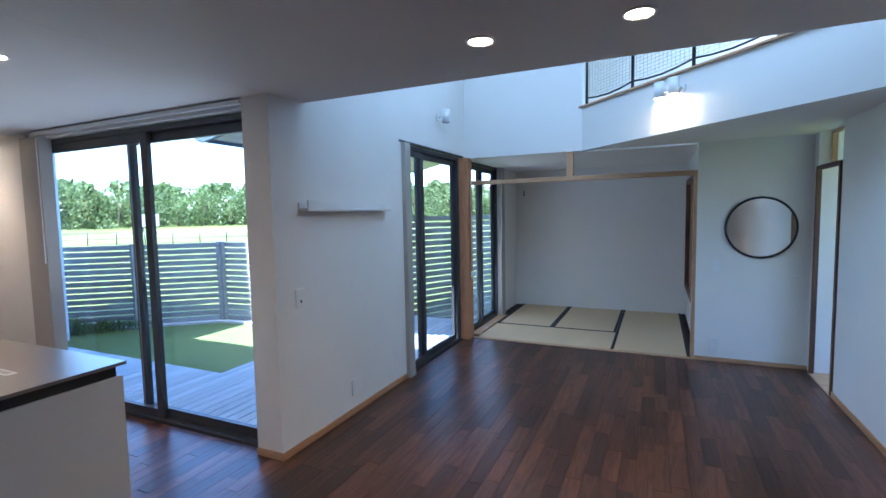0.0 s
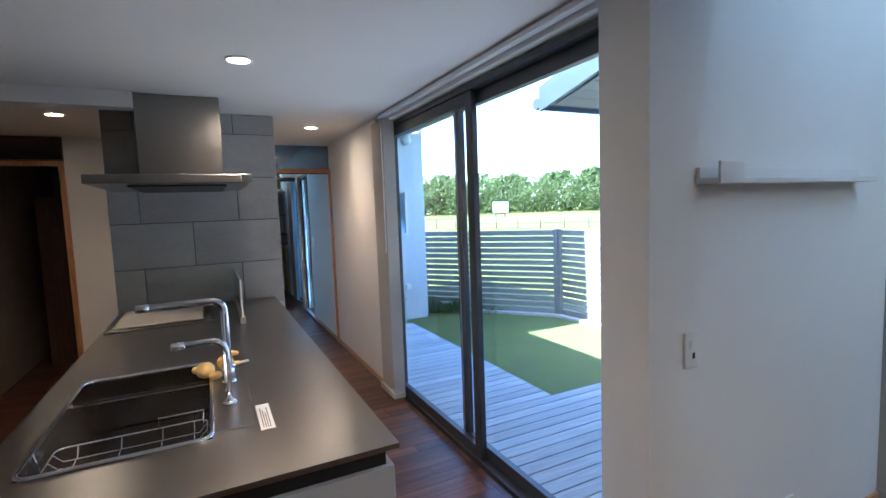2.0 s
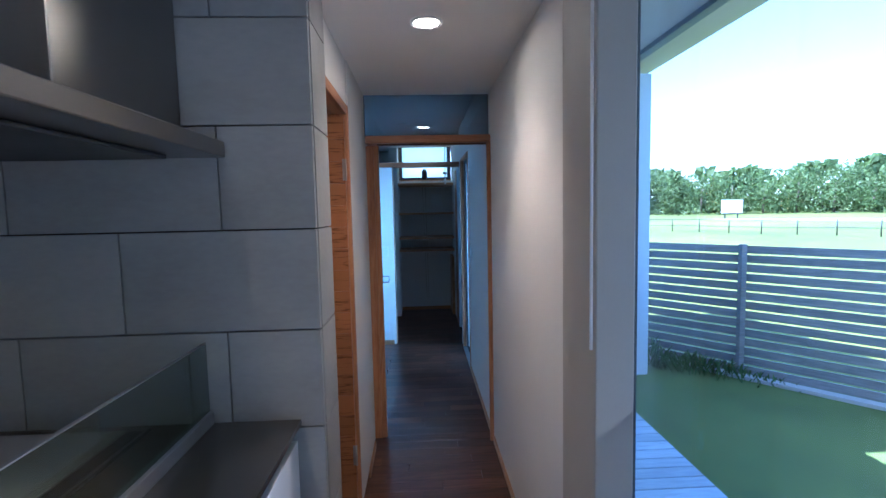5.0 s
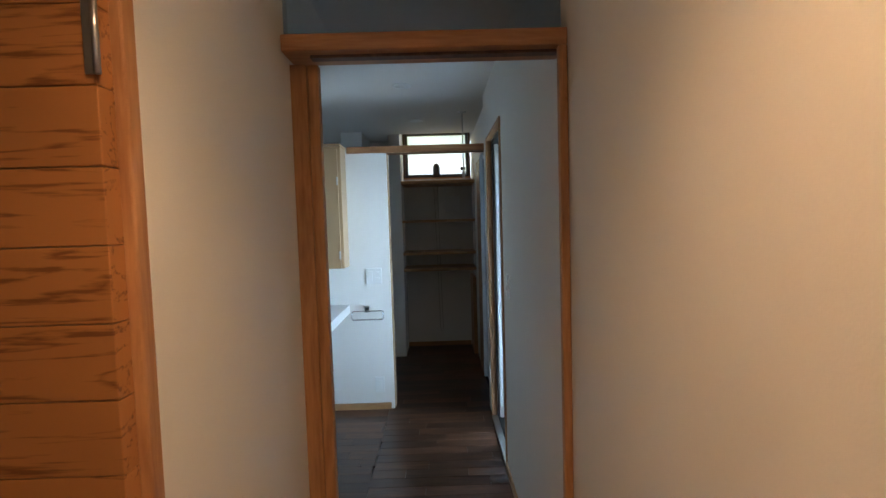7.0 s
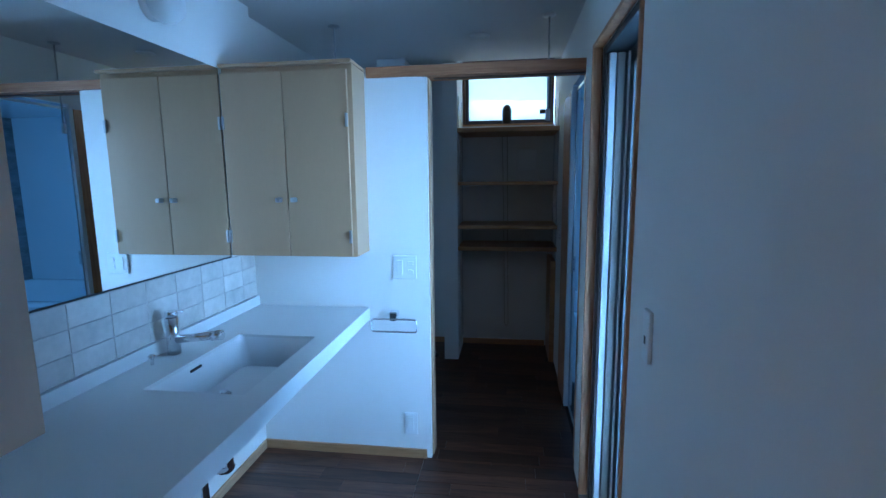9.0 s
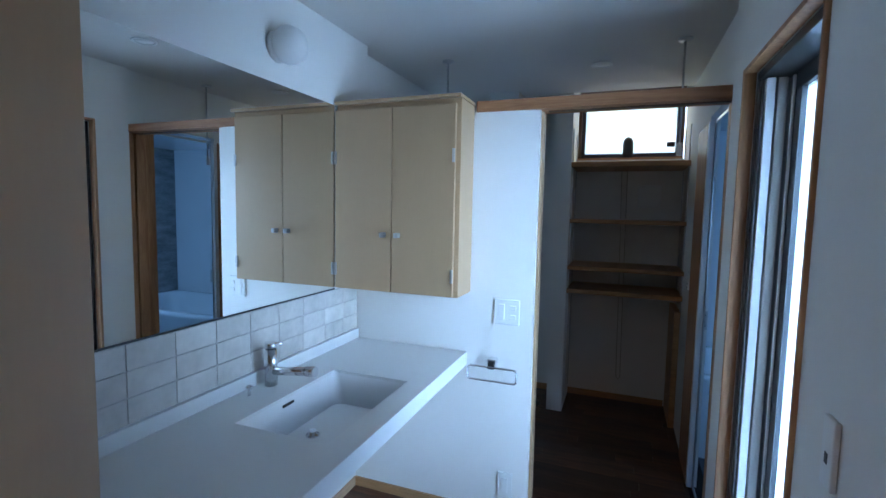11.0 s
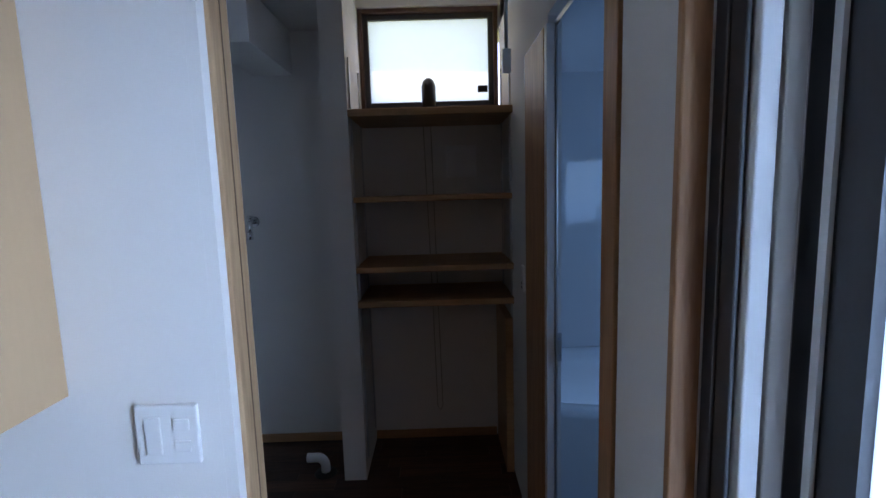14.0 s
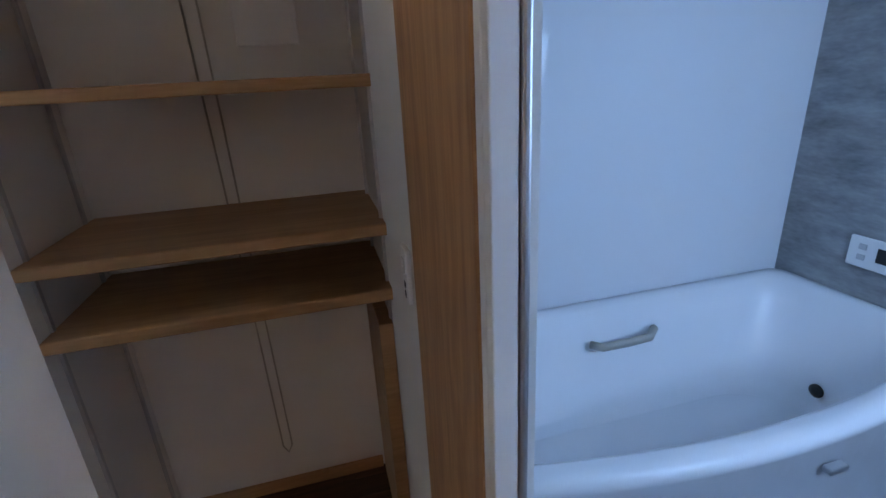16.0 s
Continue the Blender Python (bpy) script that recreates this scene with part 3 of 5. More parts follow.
# ---- living room glass door and tatami window ----
def glass_door_x(name, x0, x1, mull, top, label):
    w = thing(name, ((x0 + x1) / 2, NY + 0.08, 0), label, "window")
    tagged(w, kind="structure")
    part("window_frame", frame_x(None, x0, x1, NY + 0.03, NY + 0.12, -0.02, top, 0.035), SASH, w, "dark aluminium outer frame")
    for a, b, y in ((x0 + 0.03, mull + 0.04, NY + 0.055), (mull - 0.04, x1 - 0.03, NY + 0.09)):
        s = part("sash", frame_x(None, a, b, y - 0.015, y + 0.015, 0.015, top - 0.035, 0.06), SASH, w, "dark aluminium sliding sash")
        pane("pane", box(a + 0.06, b - 0.06, y - 0.004, y + 0.004, 0.075, top - 0.095), s)
    return w

lw = glass_door_x("window_2", 4.473, 5.757, 4.84, 2.117, "dark-framed sliding glass door of the living room")
tw = glass_door_x("window_3", 5.962, 7.187, 6.55, 2.117, "dark-framed sliding glass door of the tatami room")
part("head_rail", box(4.3297, 5.7985, NY - 0.012, NY + 0.03, 2.1225, 2.1378, 0.002), SASH, lw)
for nm, x0, x1 in (("screen_box", 4.411, 4.472), ("screen_box", 7.206, 7.328)):
    s = thing(nm, ((x0 + x1) / 2, NY, 0), "beige upright screen cassette beside the glass door", "screen box")
    part("body", box(x0 - 0.04, x1, NY - 0.04, NY + 0.029, 0, 2.1174, 0.006), BLINDBOX, s)
    part("foot", box(x0 - 0.045, x1 + 0.005, NY - 0.045, NY + 0.029, 0, 0.06, 0.006), BLINDBOX, s)
    if x0 > 7:
        part("cord", tube([(x0 - 0.05, NY - 0.045, 2.036), (x0 - 0.05, NY - 0.045, 1.1)], 0.004, 8), PLASTIC, s)
post = thing("timber_post", (5.8495, NY, 0), "light timber post at the tatami room", "post")
part("post", box(5.7781, 5.9209, NY - 0.07, NY + 0.12, 0, 2.1174, 0.004), CEDAR, post)
part("groove", box(5.8271, 5.8353, NY - 0.074, NY - 0.06, 0.9, 2.0869), DARKWOOD, post)
part("cord_grip", box(5.8342, 5.8597, NY - 0.10, NY - 0.071, 0.72, 0.8, 0.008), PLASTIC, post, "white plastic cord grip")
part("cord", tube([(5.8465, NY - 0.085, 0.8), (5.8465, NY - 0.085, 1.9851)], 0.003, 6), PLASTIC, post)
lint = thing("timber_lintel", (5.9311, 1.54, 1.812), "slender light timber lintel across the tatami room opening", "lintel")
part("beam", box(5.8903, 5.9923, 0.33, NY - 0.071, 1.812, 1.8579, 0.003), TRIM_H, lint)
part("hanger", box(5.9056, 5.9821, 1.51, 1.58, 1.8589, 2.1164, 0.003), TRIM, lint)
jb = thing("timber_jamb", (5.9311, 0.35, 0), "light timber jamb of the tatami room opening", "jamb")
part("post", box(5.875, 6.028, 0.331, 0.36, 0, 1.811, 0.003), TRIM, jb)

# tatami mats, flush with the floor
structure("trim_tatami", box(5.8597, 5.9311, 0.33, NY - 0.08, -0.013, 0.006, 0.003), TRIM_H, "light timber edge of the tatami", "trim")
structure("trim_tatami_1", box(6.0433, 7.2061, NY - 0.10, NY + 0.02, -0.013, 0.006, 0.003), TRIM_H, "light timber strip under the window", "trim")
MATS = [(5.935, 6.70, 1.12, 2.62), (6.704, 8.07, 1.895, 2.62), (6.704, 8.07, 1.12, 1.891), (5.935, 8.07, 0.36, 1.116)]
for x0, x1, y0, y1 in MATS:
    t = thing("tatami_mat", ((x0 + x1) / 2, (y0 + y1) / 2, -0.012), "straw tatami mat with dark cloth edges", "tatami mat", "mats of the tatami room")
    part("mat", box(x0, x1, y0, y1, -0.012, 0.004, 0.002), TATAMI, t)
    lng = (x1 - x0) >= (y1 - y0)
    for k in (0, 1):
        if lng:
            e = (x0, x1, (y0, y0 + 0.03) if k == 0 else (y1 - 0.03, y1))
            part("edge_cloth", box(e[0], e[1], *e[2], 0.0045, 0.0075), HERI, t)
        elif k == 0:
            part("edge_cloth", box(x1 - 0.03, x1, y0, y1, 0.0045, 0.0075), HERI, t)
# window in the side wall of the tatami room
sw = thing("window_4", (6.6757, 0.3, 0.5), "dark timber framed sliding window of the tatami room", "window")
tagged(sw, kind="structure")
part("window_frame", frame_x(None, 6.0637, 7.2877, 0.301, 0.36, 0.52, 1.8324, 0.05), DARKWOOD, sw)
part("sash", frame_x(None, 6.1147, 6.7267, 0.302, 0.33, 0.57, 1.7815, 0.05), CEDAR, sw)
part("panel", box(6.1147, 7.2367, 0.302, 0.315, 0.57, 1.7815), DARKWOOD, sw)
hk = solid("picture_hook", box(8.0578, 8.0731, 2.6, 2.615, 1.7306, 1.812, 0.003), BLACK, "small dark hook on the wall", "hook")

# ---- mirror wall ----
mr = thing("round_mirror", (5.8801, -0.19, 1.02), "round wall mirror with a thin black frame", "mirror")
disc = lathe((5.8791, -0.19, 1.3), [(0.275, 0.0), (0.275, 0.012)], "-X", 64)
for f in disc.faces:
    f.smooth = False
part("glass", disc, MIRROR, mr)
part("frame", tube([(5.868, -0.19 + 0.278 * math.cos(a), 1.30 + 0.278 * math.sin(a)) for a in (2 * math.pi * k / 64 for k in range(64))], 0.011, 8, closed=True), BLACK, mr, "thin black metal ring")


def plate(name, at, normal, w, h, label, keys=(), holes=()):
    """A wall plate. normal: '-X', '-Y', '+X'. keys: raised rockers, holes: dark slots, as (u, v, w, h) from its middle."""
    t = thing(name, at, label, name.split("_")[-1] if name != "wall_switch" else "switch")
    x, y, z = at
    def b(u, v, ww, hh, d0, d1, r):
        if normal == "-X":
            return box(x - d1, x - d0, y - u - ww / 2, y - u + ww / 2, z + v - hh / 2, z + v + hh / 2, r)
        if normal == "-Y":
            return box(x + u - ww / 2, x + u + ww / 2, y - d1, y - d0, z + v - hh / 2, z + v + hh / 2, r)
        return box(x + d0, x + d1, y + u - ww / 2, y + u + ww / 2, z + v - hh / 2, z + v + hh / 2, r)
    part("plate", b(0, 0, w, h, 0.0005, 0.011, 0.003), PLASTIC, t)
    for u, v, ww, hh in keys:
        part("rocker", b(u, v, ww, hh, 0.0112, 0.0155, 0.0015), PLASTIC, t)
    for u, v, ww, hh in holes:
        part("slot", b(u, v, ww, hh, 0.0112, 0.0122, 0), BLACK, t)
    return t


plate("wall_switch", (5.8801, 0.165, 0.925), "-X", 0.07, 0.12, "white two-rocker wall switch", ((0, 0.02, 0.03, 0.03), (0, -0.02, 0.03, 0.03)))
plate("wall_outlet", (5.8801, 0.17, 0.165), "-X", 0.07, 0.12, "white wall outlet near the floor", ((0, 0, 0.04, 0.07),))
plate("wall_switch", (3.0037, NY, 0.97), "-Y", 0.07, 0.12, "white wall switch on the stub wall", ((-0.005, 0.02, 0.02, 0.03),), ((0.005, -0.02, 0.012, 0.02),))
plate("wall_outlet", (3.5851, NY, 0.2), "-Y", 0.12, 0.12, "white wall outlet near the floor", ((-0.02, 0, 0.05, 0.07),))
solid("key_ledge", box(5.8597, 5.8801, -0.5, -0.42, 0.855, 0.866, 0.003), PLASTIC, "tiny white ledge on the wall", "ledge")
sh = thing("wall_shelf", (3.5341, NY, 1.5168), "slim white picture ledge on the stub wall", "shelf")
part("board", box(3.0241, 4.0543, NY - 0.075, NY - 0.001, 1.5168, 1.5372, 0.003), CABWHITE, sh)
part("back_rail", box(3.0241, 4.0543, NY - 0.016, NY - 0.001, 1.5382, 1.5728, 0.002), CABWHITE, sh)
part("bracket", box(3.0252, 3.1465, NY - 0.085, NY - 0.076, 1.5168, 1.5881, 0.003), CABWHITE, sh)


def spot_lamp(at, out, label, lit):
    """A small white can spot on a bent arm; out points away from the wall."""
    t = thing("spot_lamp", at, label, "lamp", "white can spots")
    p, o = Vector(at), Vector(out).normalized()
    side = Vector((0, 0, 1)).cross(o)
    tip = p + o * 0.10
    part("base", tube([p, p + o * 0.012], 0.035, 20), PLASTIC, t)
    part("arm", tube([p + o * 0.012, tip], 0.008, 10), PLASTIC, t)
    part("can", tube([tip + Vector((0, 0, 0.07)), tip - Vector((0, 0, 0.06))], 0.04, 24), PLASTIC, t, "white cylindrical lamp can")
    if lit:
        part("bulb", tube([tip - Vector((0, 0, 0.0605)), tip - Vector((0, 0, 0.064))], 0.034, 20), WARM, t, "warm glowing lamp face")
        l = new("spot_light", bpy.data.lights.new("spot_light", "SPOT"))
        l.data.energy, l.data.color, l.data.spot_size, l.data.spot_blend, l.data.shadow_soft_size = 0.13, (1.0, 0.46, 0.16), radians(120), 0.9, 0.03
        l.matrix_world = look(tip - Vector((0, 0, 0.07)), tip - Vector((0, 0, 1)) - o * 0.25)
    return t


spot_lamp((5.1355, NY, 2.4636), (0, -1, 0), "white unlit can spot high on the wall", False)
for k in (0, 1):
    a = Vector((5.0641, 0.61, 2.4432)) - Vector((1, 1, 0)) * (0.10 * k)
    spot_lamp((a.x, a.y, a.z), (-1, 1, 0), "white lit can spot on the landing band", True)

# ---- landing rail ----
rail = thing("landing_rail", (4.8601, 0.41, 2.5755), "black steel landing rail with a pale net", "railing")
d0, d1 = Vector((5.8495, 1.36, 0)), Vector((3.9727, -0.48, 0))
for k in range(5):
    p = d0.lerp(d1, k / 4)
    part("post", tube([(p.x, p.y, 2.5766), (p.x, p.y, 3.563)], 0.014, 8), BLACK, rail)
part("handrail", tube([(d0.x, d0.y, 3.563), (d1.x, d1.y, 3.563)], 0.02, 8), BLACK, rail)
part("lower_rope", tube([d0.lerp(d1, k / 16) + Vector((0, 0, 2.645 - 0.03 * math.sin(math.pi * (k % 4) / 4))) for k in range(17)], 0.008, 6), BLACK, rail)
bm = None
for k in range(61):
    p = d0.lerp(d1, k / 60)
    bm = tube([(p.x, p.y, 2.6468), (p.x, p.y, 3.5121)], 0.0022, 4, bm)
for k in range(28):
    z = 2.65 + 0.03 * k
    bm = tube([(d0.x, d0.y, z), (d1.x, d1.y, z)], 0.0022, 4, bm)
net = part("net", bm, MESH, rail, "pale safety net")
tagged(net, kind="stuff")
part("curb", slab([(5.8801, 1.412), (3.8503, -0.578), (3.8197, -0.57), (5.8801, 1.45)], 2.56, 2.5755), TRIM_H, rail)

# ---- downlights ----
def downlight(x, y, z, lit=True, watts=4):
    t = thing("downlight", (x, y, z - 0.008), "round recessed downlight, glowing warm" if lit else "small round ceiling fitting, unlit", "downlight", "ceiling downlights")
    part("ring", lathe((x, y, z - 0.0005), [(0.062, 0.0), (0.062, 0.006), (0.052, 0.008), (0.047, 0.0)], "-Z", 32), PLASTIC, t, "white rim")
    part("lens", lathe((x, y, z - 0.001), [(0.001, 0.0), (0.047, 0.0), (0.046, 0.003), (0.001, 0.003)], "-Z", 32), WARM if lit else PLASTIC, t)
    if lit:
        l = new("downlight_lamp", bpy.data.lights.new("downlight_lamp", "SPOT"))
        l.data.energy, l.data.color, l.data.spot_size, l.data.spot_blend, l.data.shadow_soft_size = watts, (1.0, 0.66, 0.36), radians(118), 0.9, 0.045
        l.matrix_world = look((x, y, z - 0.012), (x, y + 0.0001, 0))


for x, y in ((2.60, 1.36), (2.60, 0.75), (1.79, 3.28), (1.77, 4.17), (2.43, 5.88), (0.71, 5.78)):
    downlight(x, y, CZ, True, 8 if y > 5.8 and x > 2 else 6.0)
downlight(2.30, 10.03, LZ, False)
downlight(2.25, 8.92, LZ, False)
sm = thing("smoke_detector", (0.7393, 5.4154, CZ - 0.04), "white round smoke detector on the ceiling", "smoke detector")
part("body", lathe((0.7393, 5.4154, CZ), [(0.055, 0), (0.055, 0.015), (0.045, 0.032), (0.02, 0.036)], "-Z", 28), PLASTIC, sm)
part("cord", tube([(0.7597, 5.3947, CZ - 0.03), (0.7597, 5.3947, CZ - 0.17)], 0.0015, 6), PLASTIC, sm)

def holed_slab(x0, x1, y0, y1, hx0, hx1, hy0, hy1, z0, z1):
    """A flat board with one rectangular cut-out, in one piece."""
    bm = bmesh.new()
    def ring(a, b, c, d, z):
        return [bm.verts.new(p) for p in ((a, c, z), (b, c, z), (b, d, z), (a, d, z))]
    ot, it, ob_, ib = ring(x0, x1, y0, y1, z1), ring(hx0, hx1, hy0, hy1, z1), ring(x0, x1, y0, y1, z0), ring(hx0, hx1, hy0, hy1, z0)
    for k in range(4):
        n = (k + 1) % 4
        bm.faces.new((ot[k], ot[n], it[n], it[k]))
        bm.faces.new((ob_[n], ob_[k], ib[k], ib[n]))
        bm.faces.new((ob_[k], ob_[n], ot[n], ot[k]))
        bm.faces.new((it[k], it[n], ib[n], ib[k]))
    return bm


# ---- kitchen island ----
isl = thing("kitchen_island", (1.5043, 4.171, 0), "long kitchen island with white panels", "kitchen island")
X0, X1, Y0, Y1 = 1.015, 2.004, 2.866, 5.462
SX0, SX1, SY0, SY1 = 1.117, 1.555, 3.155, 3.922
part("plinth", box(X0 + 0.06, X1 - 0.06, Y0 + 0.06, Y1, 0, 0.06), BLACK, isl)
# Black sheet put in as the shade below the worktop.
part("recess", holed_slab(X0 + 0.03, X1 - 0.03, Y0 + 0.03, Y1 - 0.001, SX0 - 0.002, SX1 + 0.002, SY0 - 0.002, SY1 + 0.002, 0.78, 0.834), BLACK, isl, "black sheet that stands in for the shade under the top")
part("end_panel", box(X0 + 0.012, X1 - 0.012, Y0 + 0.012, Y0 + 0.03, 0.004, 0.785, 0.002), CABWHITE, isl, "plain white end panel")
for k in range(4):
    a = Y0 + 0.032 + k * (Y1 - Y0 - 0.034) / 4
    b = a + (Y1 - Y0 - 0.034) / 4 - 0.003
    part("side_panel", box(X1 - 0.03, X1 - 0.012, a, b, 0.004, 0.785, 0.002), CABWHITE, isl, "plain white side panel")
    part("drawer", box(X0 + 0.012, X0 + 0.03, a, b, 0.06, 0.4, 0.002), CABWHITE, isl)
    part("drawer", box(X0 + 0.012, X0 + 0.03, a, b, 0.404, 0.78, 0.002), CABWHITE, isl)
part("carcass", box(X0 + 0.032, X1 - 0.032, Y0 + 0.032, Y1 - 0.003, 0.06, 0.64), CABWHITE, isl)
# steel top with a cut-out for the sink
top = thing("steel_worktop", (1.5043, 4.171, 0.834), "brushed stainless steel worktop with a set-in sink", "worktop")
bm = holed_slab(X0, X1, Y0, Y1, SX0, SX1, SY0, SY1, 0.835, 0.85)
part("top", bm, STEEL, top)
sink = part("sink_bowl", box(SX0, SX1, SY0, SY1, 0.655, 0.66, 0), BOWL, top, "deep stainless steel sink bowl")
for b in ((SX0, SX0 + 0.006, SY0, SY1, 0.66, 0.848), (SX1 - 0.006, SX1, SY0, SY1, 0.66, 0.848), (SX0 + 0.0065, SX1 - 0.0065, SY0, SY0 + 0.006, 0.66, 0.848), (SX0 + 0.0065, SX1 - 0.0065, SY1 - 0.006, SY1, 0.66, 0.848)):
    part("sink_wall", box(*b), BOWL, sink)
def round_rect(x0, x1, y0, y1, z, r, n=6):
    pts = []
    for cx, cy, a in ((x1 - r, y1 - r, 0), (x0 + r, y1 - r, 90), (x0 + r, y0 + r, 180), (x1 - r, y0 + r, 270)):
        pts += [Vector((cx + r * math.cos(radians(a + 90 * k / n)), cy + r * math.sin(radians(a + 90 * k / n)), z)) for k in range(n + 1)]
    return pts
part("sink_ledge", box(SX0 + 0.0065, SX1 - 0.0065, SY1 - 0.03, SY1 - 0.0065, 0.6605, 0.775, 0.006), BOWL, sink, "polished step inside the bowl")
part("sink_rim", tube(round_rect(SX0, SX1, SY0, SY1, 0.851, 0.04), 0.008, 8, closed=True), CHROME, top, "polished rounded rim")
part("drain", lathe((1.3309, 3.5281, 0.66), [(0.05, 0), (0.05, 0.004), (0.04, 0.006), (0.01, 0.002)], "Z", 24), CHROME, sink)
part("tap_deck", box(SX1 + 0.0, SX1 + 0.12, SY0 + 0.03, SY1 - 0.03, 0.8505, 0.853, 0.001), STEEL_V, top)
rk = thing("wire_rack", (1.3375, 3.3075, 0.772), "stainless wire rack hung in the sink", "wire rack")
part("rim", tube(round_rect(1.135, 1.54, 3.175, 3.44, 0.80, 0.03), 0.0035, 8, closed=True), CHROME, rk)
part("handle", tube([(1.40, 3.44, 0.80), (1.40, 3.44, 0.832), (1.53, 3.44, 0.832), (1.53, 3.36, 0.832), (1.53, 3.36, 0.80)], 0.0035, 8), CHROME, rk)
for y in (3.23, 3.29, 3.35, 3.40):
    part("wire", tube([(1.137, y, 0.80), (1.16, y, 0.775), (1.515, y, 0.775), (1.538, y, 0.80)], 0.0022, 6), CHROME, rk)
for x in (1.19, 1.30, 1.41, 1.50):
    part("wire", tube([(x, 3.177, 0.80), (x, 3.20, 0.772), (x, 3.415, 0.772), (x, 3.438, 0.80)], 0.0022, 6), CHROME, rk)
for x in (1.135, 1.54):
    part("hanger", tube([(x, 3.30, 0.80), (x + (0.012 if x > 1.3 else -0.012), 3.30, 0.854)], 0.003, 6), CHROME, rk)


def faucet(base, h, reach, r, label, lever):
    """A tall bent spout that reaches towards -x."""
    bx, by, bz = base
    t = thing("faucet", base, label, "faucet", "sink taps")
    R = 0.04
    pts = [Vector((bx, by, bz)), Vector((bx, by, bz + h - R))] + arc((bx - R, by, bz + h - R), R, 0, 90, (1, 0, 0), (0, 0, 1), 6) + [Vector((bx - reach, by, bz + h))]
    part("spout", tube(pts, r, 14), CHROME, t)
    part("collar", lathe((bx, by, bz), [(r + 0.012, 0), (r + 0.012, 0.006), (r + 0.003, 0.012)], "Z", 20), CHROME, t)
    part("nozzle", tube([(bx - reach + 0.035, by, bz + h), (bx - reach - 0.004, by, bz + h)], r + 0.0008, 14), CHROME, t)
    if lever:
        part("body", tube([(bx, by, bz + 0.01), (bx, by, bz + 0.07)], r + 0.008, 16), CHROME, t)
        part("lever", tube([(bx + 0.01, by, bz + 0.055), (bx + 0.07, by - 0.02, bz + 0.075)], 0.007, 8), CHROME, t)


faucet((1.6165, 3.62, 0.853), 0.31, 0.27, 0.014, "tall chrome kitchen faucet with a bent spout", True)
faucet((1.609, 3.40, 0.853), 0.215, 0.15, 0.011, "small chrome water-filter faucet beside the sink", False)
# a small soft yellow toy left by the tap
toy = bmesh.new()
for c, r, s in (((1.5349, 3.6318, 0.895), 0.045, (0.9637, 1.3, 0.9)), ((1.6267, 3.694, 0.9), 0.04, (1, 1, 1)), ((1.6777, 3.6318, 0.905), 0.018, (2.3917, 0.8, 0.8)), ((1.4941, 3.694, 0.885), 0.022, (0.9637, 1.6, 0.8)), ((1.6573, 3.7355, 0.935), 0.016, (2.1877, 1, 1)), ((1.5757, 3.5799, 0.875), 0.022, (1.3717, 1, 1))):
    own = bmesh.new()
    bmesh.ops.create_icosphere(own, subdivisions=3, radius=r)
    bmesh.ops.scale(own, vec=s, verts=own.verts)
    bmesh.ops.translate(own, vec=c, verts=own.verts)
    for v in own.verts:
        v.co += v.normal * 0.004 * noise.noise(v.co * 60)
    toy = merge(toy, own)
for f in toy.faces:
    f.smooth = True
low = min(v.co.z for v in toy.verts)
mid_x, mid_y = (sum(v.co[k] for v in toy.verts) / len(toy.verts) for k in (0, 1))
for v in toy.verts:
    v.co = Vector((mid_x - 0.01 + (v.co.x - mid_x) * 0.78, mid_y + 0.08 + (v.co.y - mid_y) * 0.78, low + (v.co.z - low) * 0.72))
solid("soft_toy", toy, YELLOW, "small soft yellow toy lying beside the kitchen faucet", "toy")
lb = thing("paper_label", (1.70, 3.2377, 0.8505), "small printed paper notice stuck on the worktop", "label")
part("sheet", box(1.682, 1.722, 3.135, 3.335, 0.8505, 0.8515), PAPER, lb)
for k in range(4):
    part("print_bar", box(1.690 + 0.0065 * k, 1.693 + 0.0065 * k, 3.15, 3.30 - 0.02 * (k % 3), 0.8516, 0.852), INK, lb)
# cooktop under its cover plate
ck = thing("cooktop", (1.3003, 5.1043, 0.85), "built-in cooktop under a stained pale cover plate", "cooktop")
part("frame", box(1.0351, 1.5757, 4.7932, 5.4258, 0.8502, 0.86, 0.003), BLACK, ck)
part("trim", frame_y(None, 1.0402, 1.5706, 4.7984, 5.4206, 0.858, 0.864, 0.006), STEEL, ck)
part("cover_plate", box(1.0657, 1.5196, 4.8554, 5.3947, 0.8605, 0.868, 0.002), IH, ck)
part("vent_grille", box(1.5247, 1.5655, 4.8243, 5.3947, 0.8605, 0.866, 0.002), BLACK, ck)
gs = thing("splash_screen", (1.7287, 5.0628, 0.85), "low clear glass splash screen on the worktop", "glass screen")
part("rail", box(1.7134, 1.744, 4.6273, 5.4569, 0.8502, 0.89, 0.003), SILVER, gs, "aluminium foot rail")
g = part("glass", box(1.7247, 1.7328, 4.6377, 5.4569, 0.8905, 1.1, 0.001), SCREENGLASS, gs)
part("edge", box(1.7242, 1.7333, 4.6377, 5.4569, 1.1003, 1.103), SILVER, g, "polished glass edge")
part("edge", box(1.7242, 1.7333, 4.634, 4.6375, 0.8905, 1.103), PLASTIC, g, "pale glass edge")

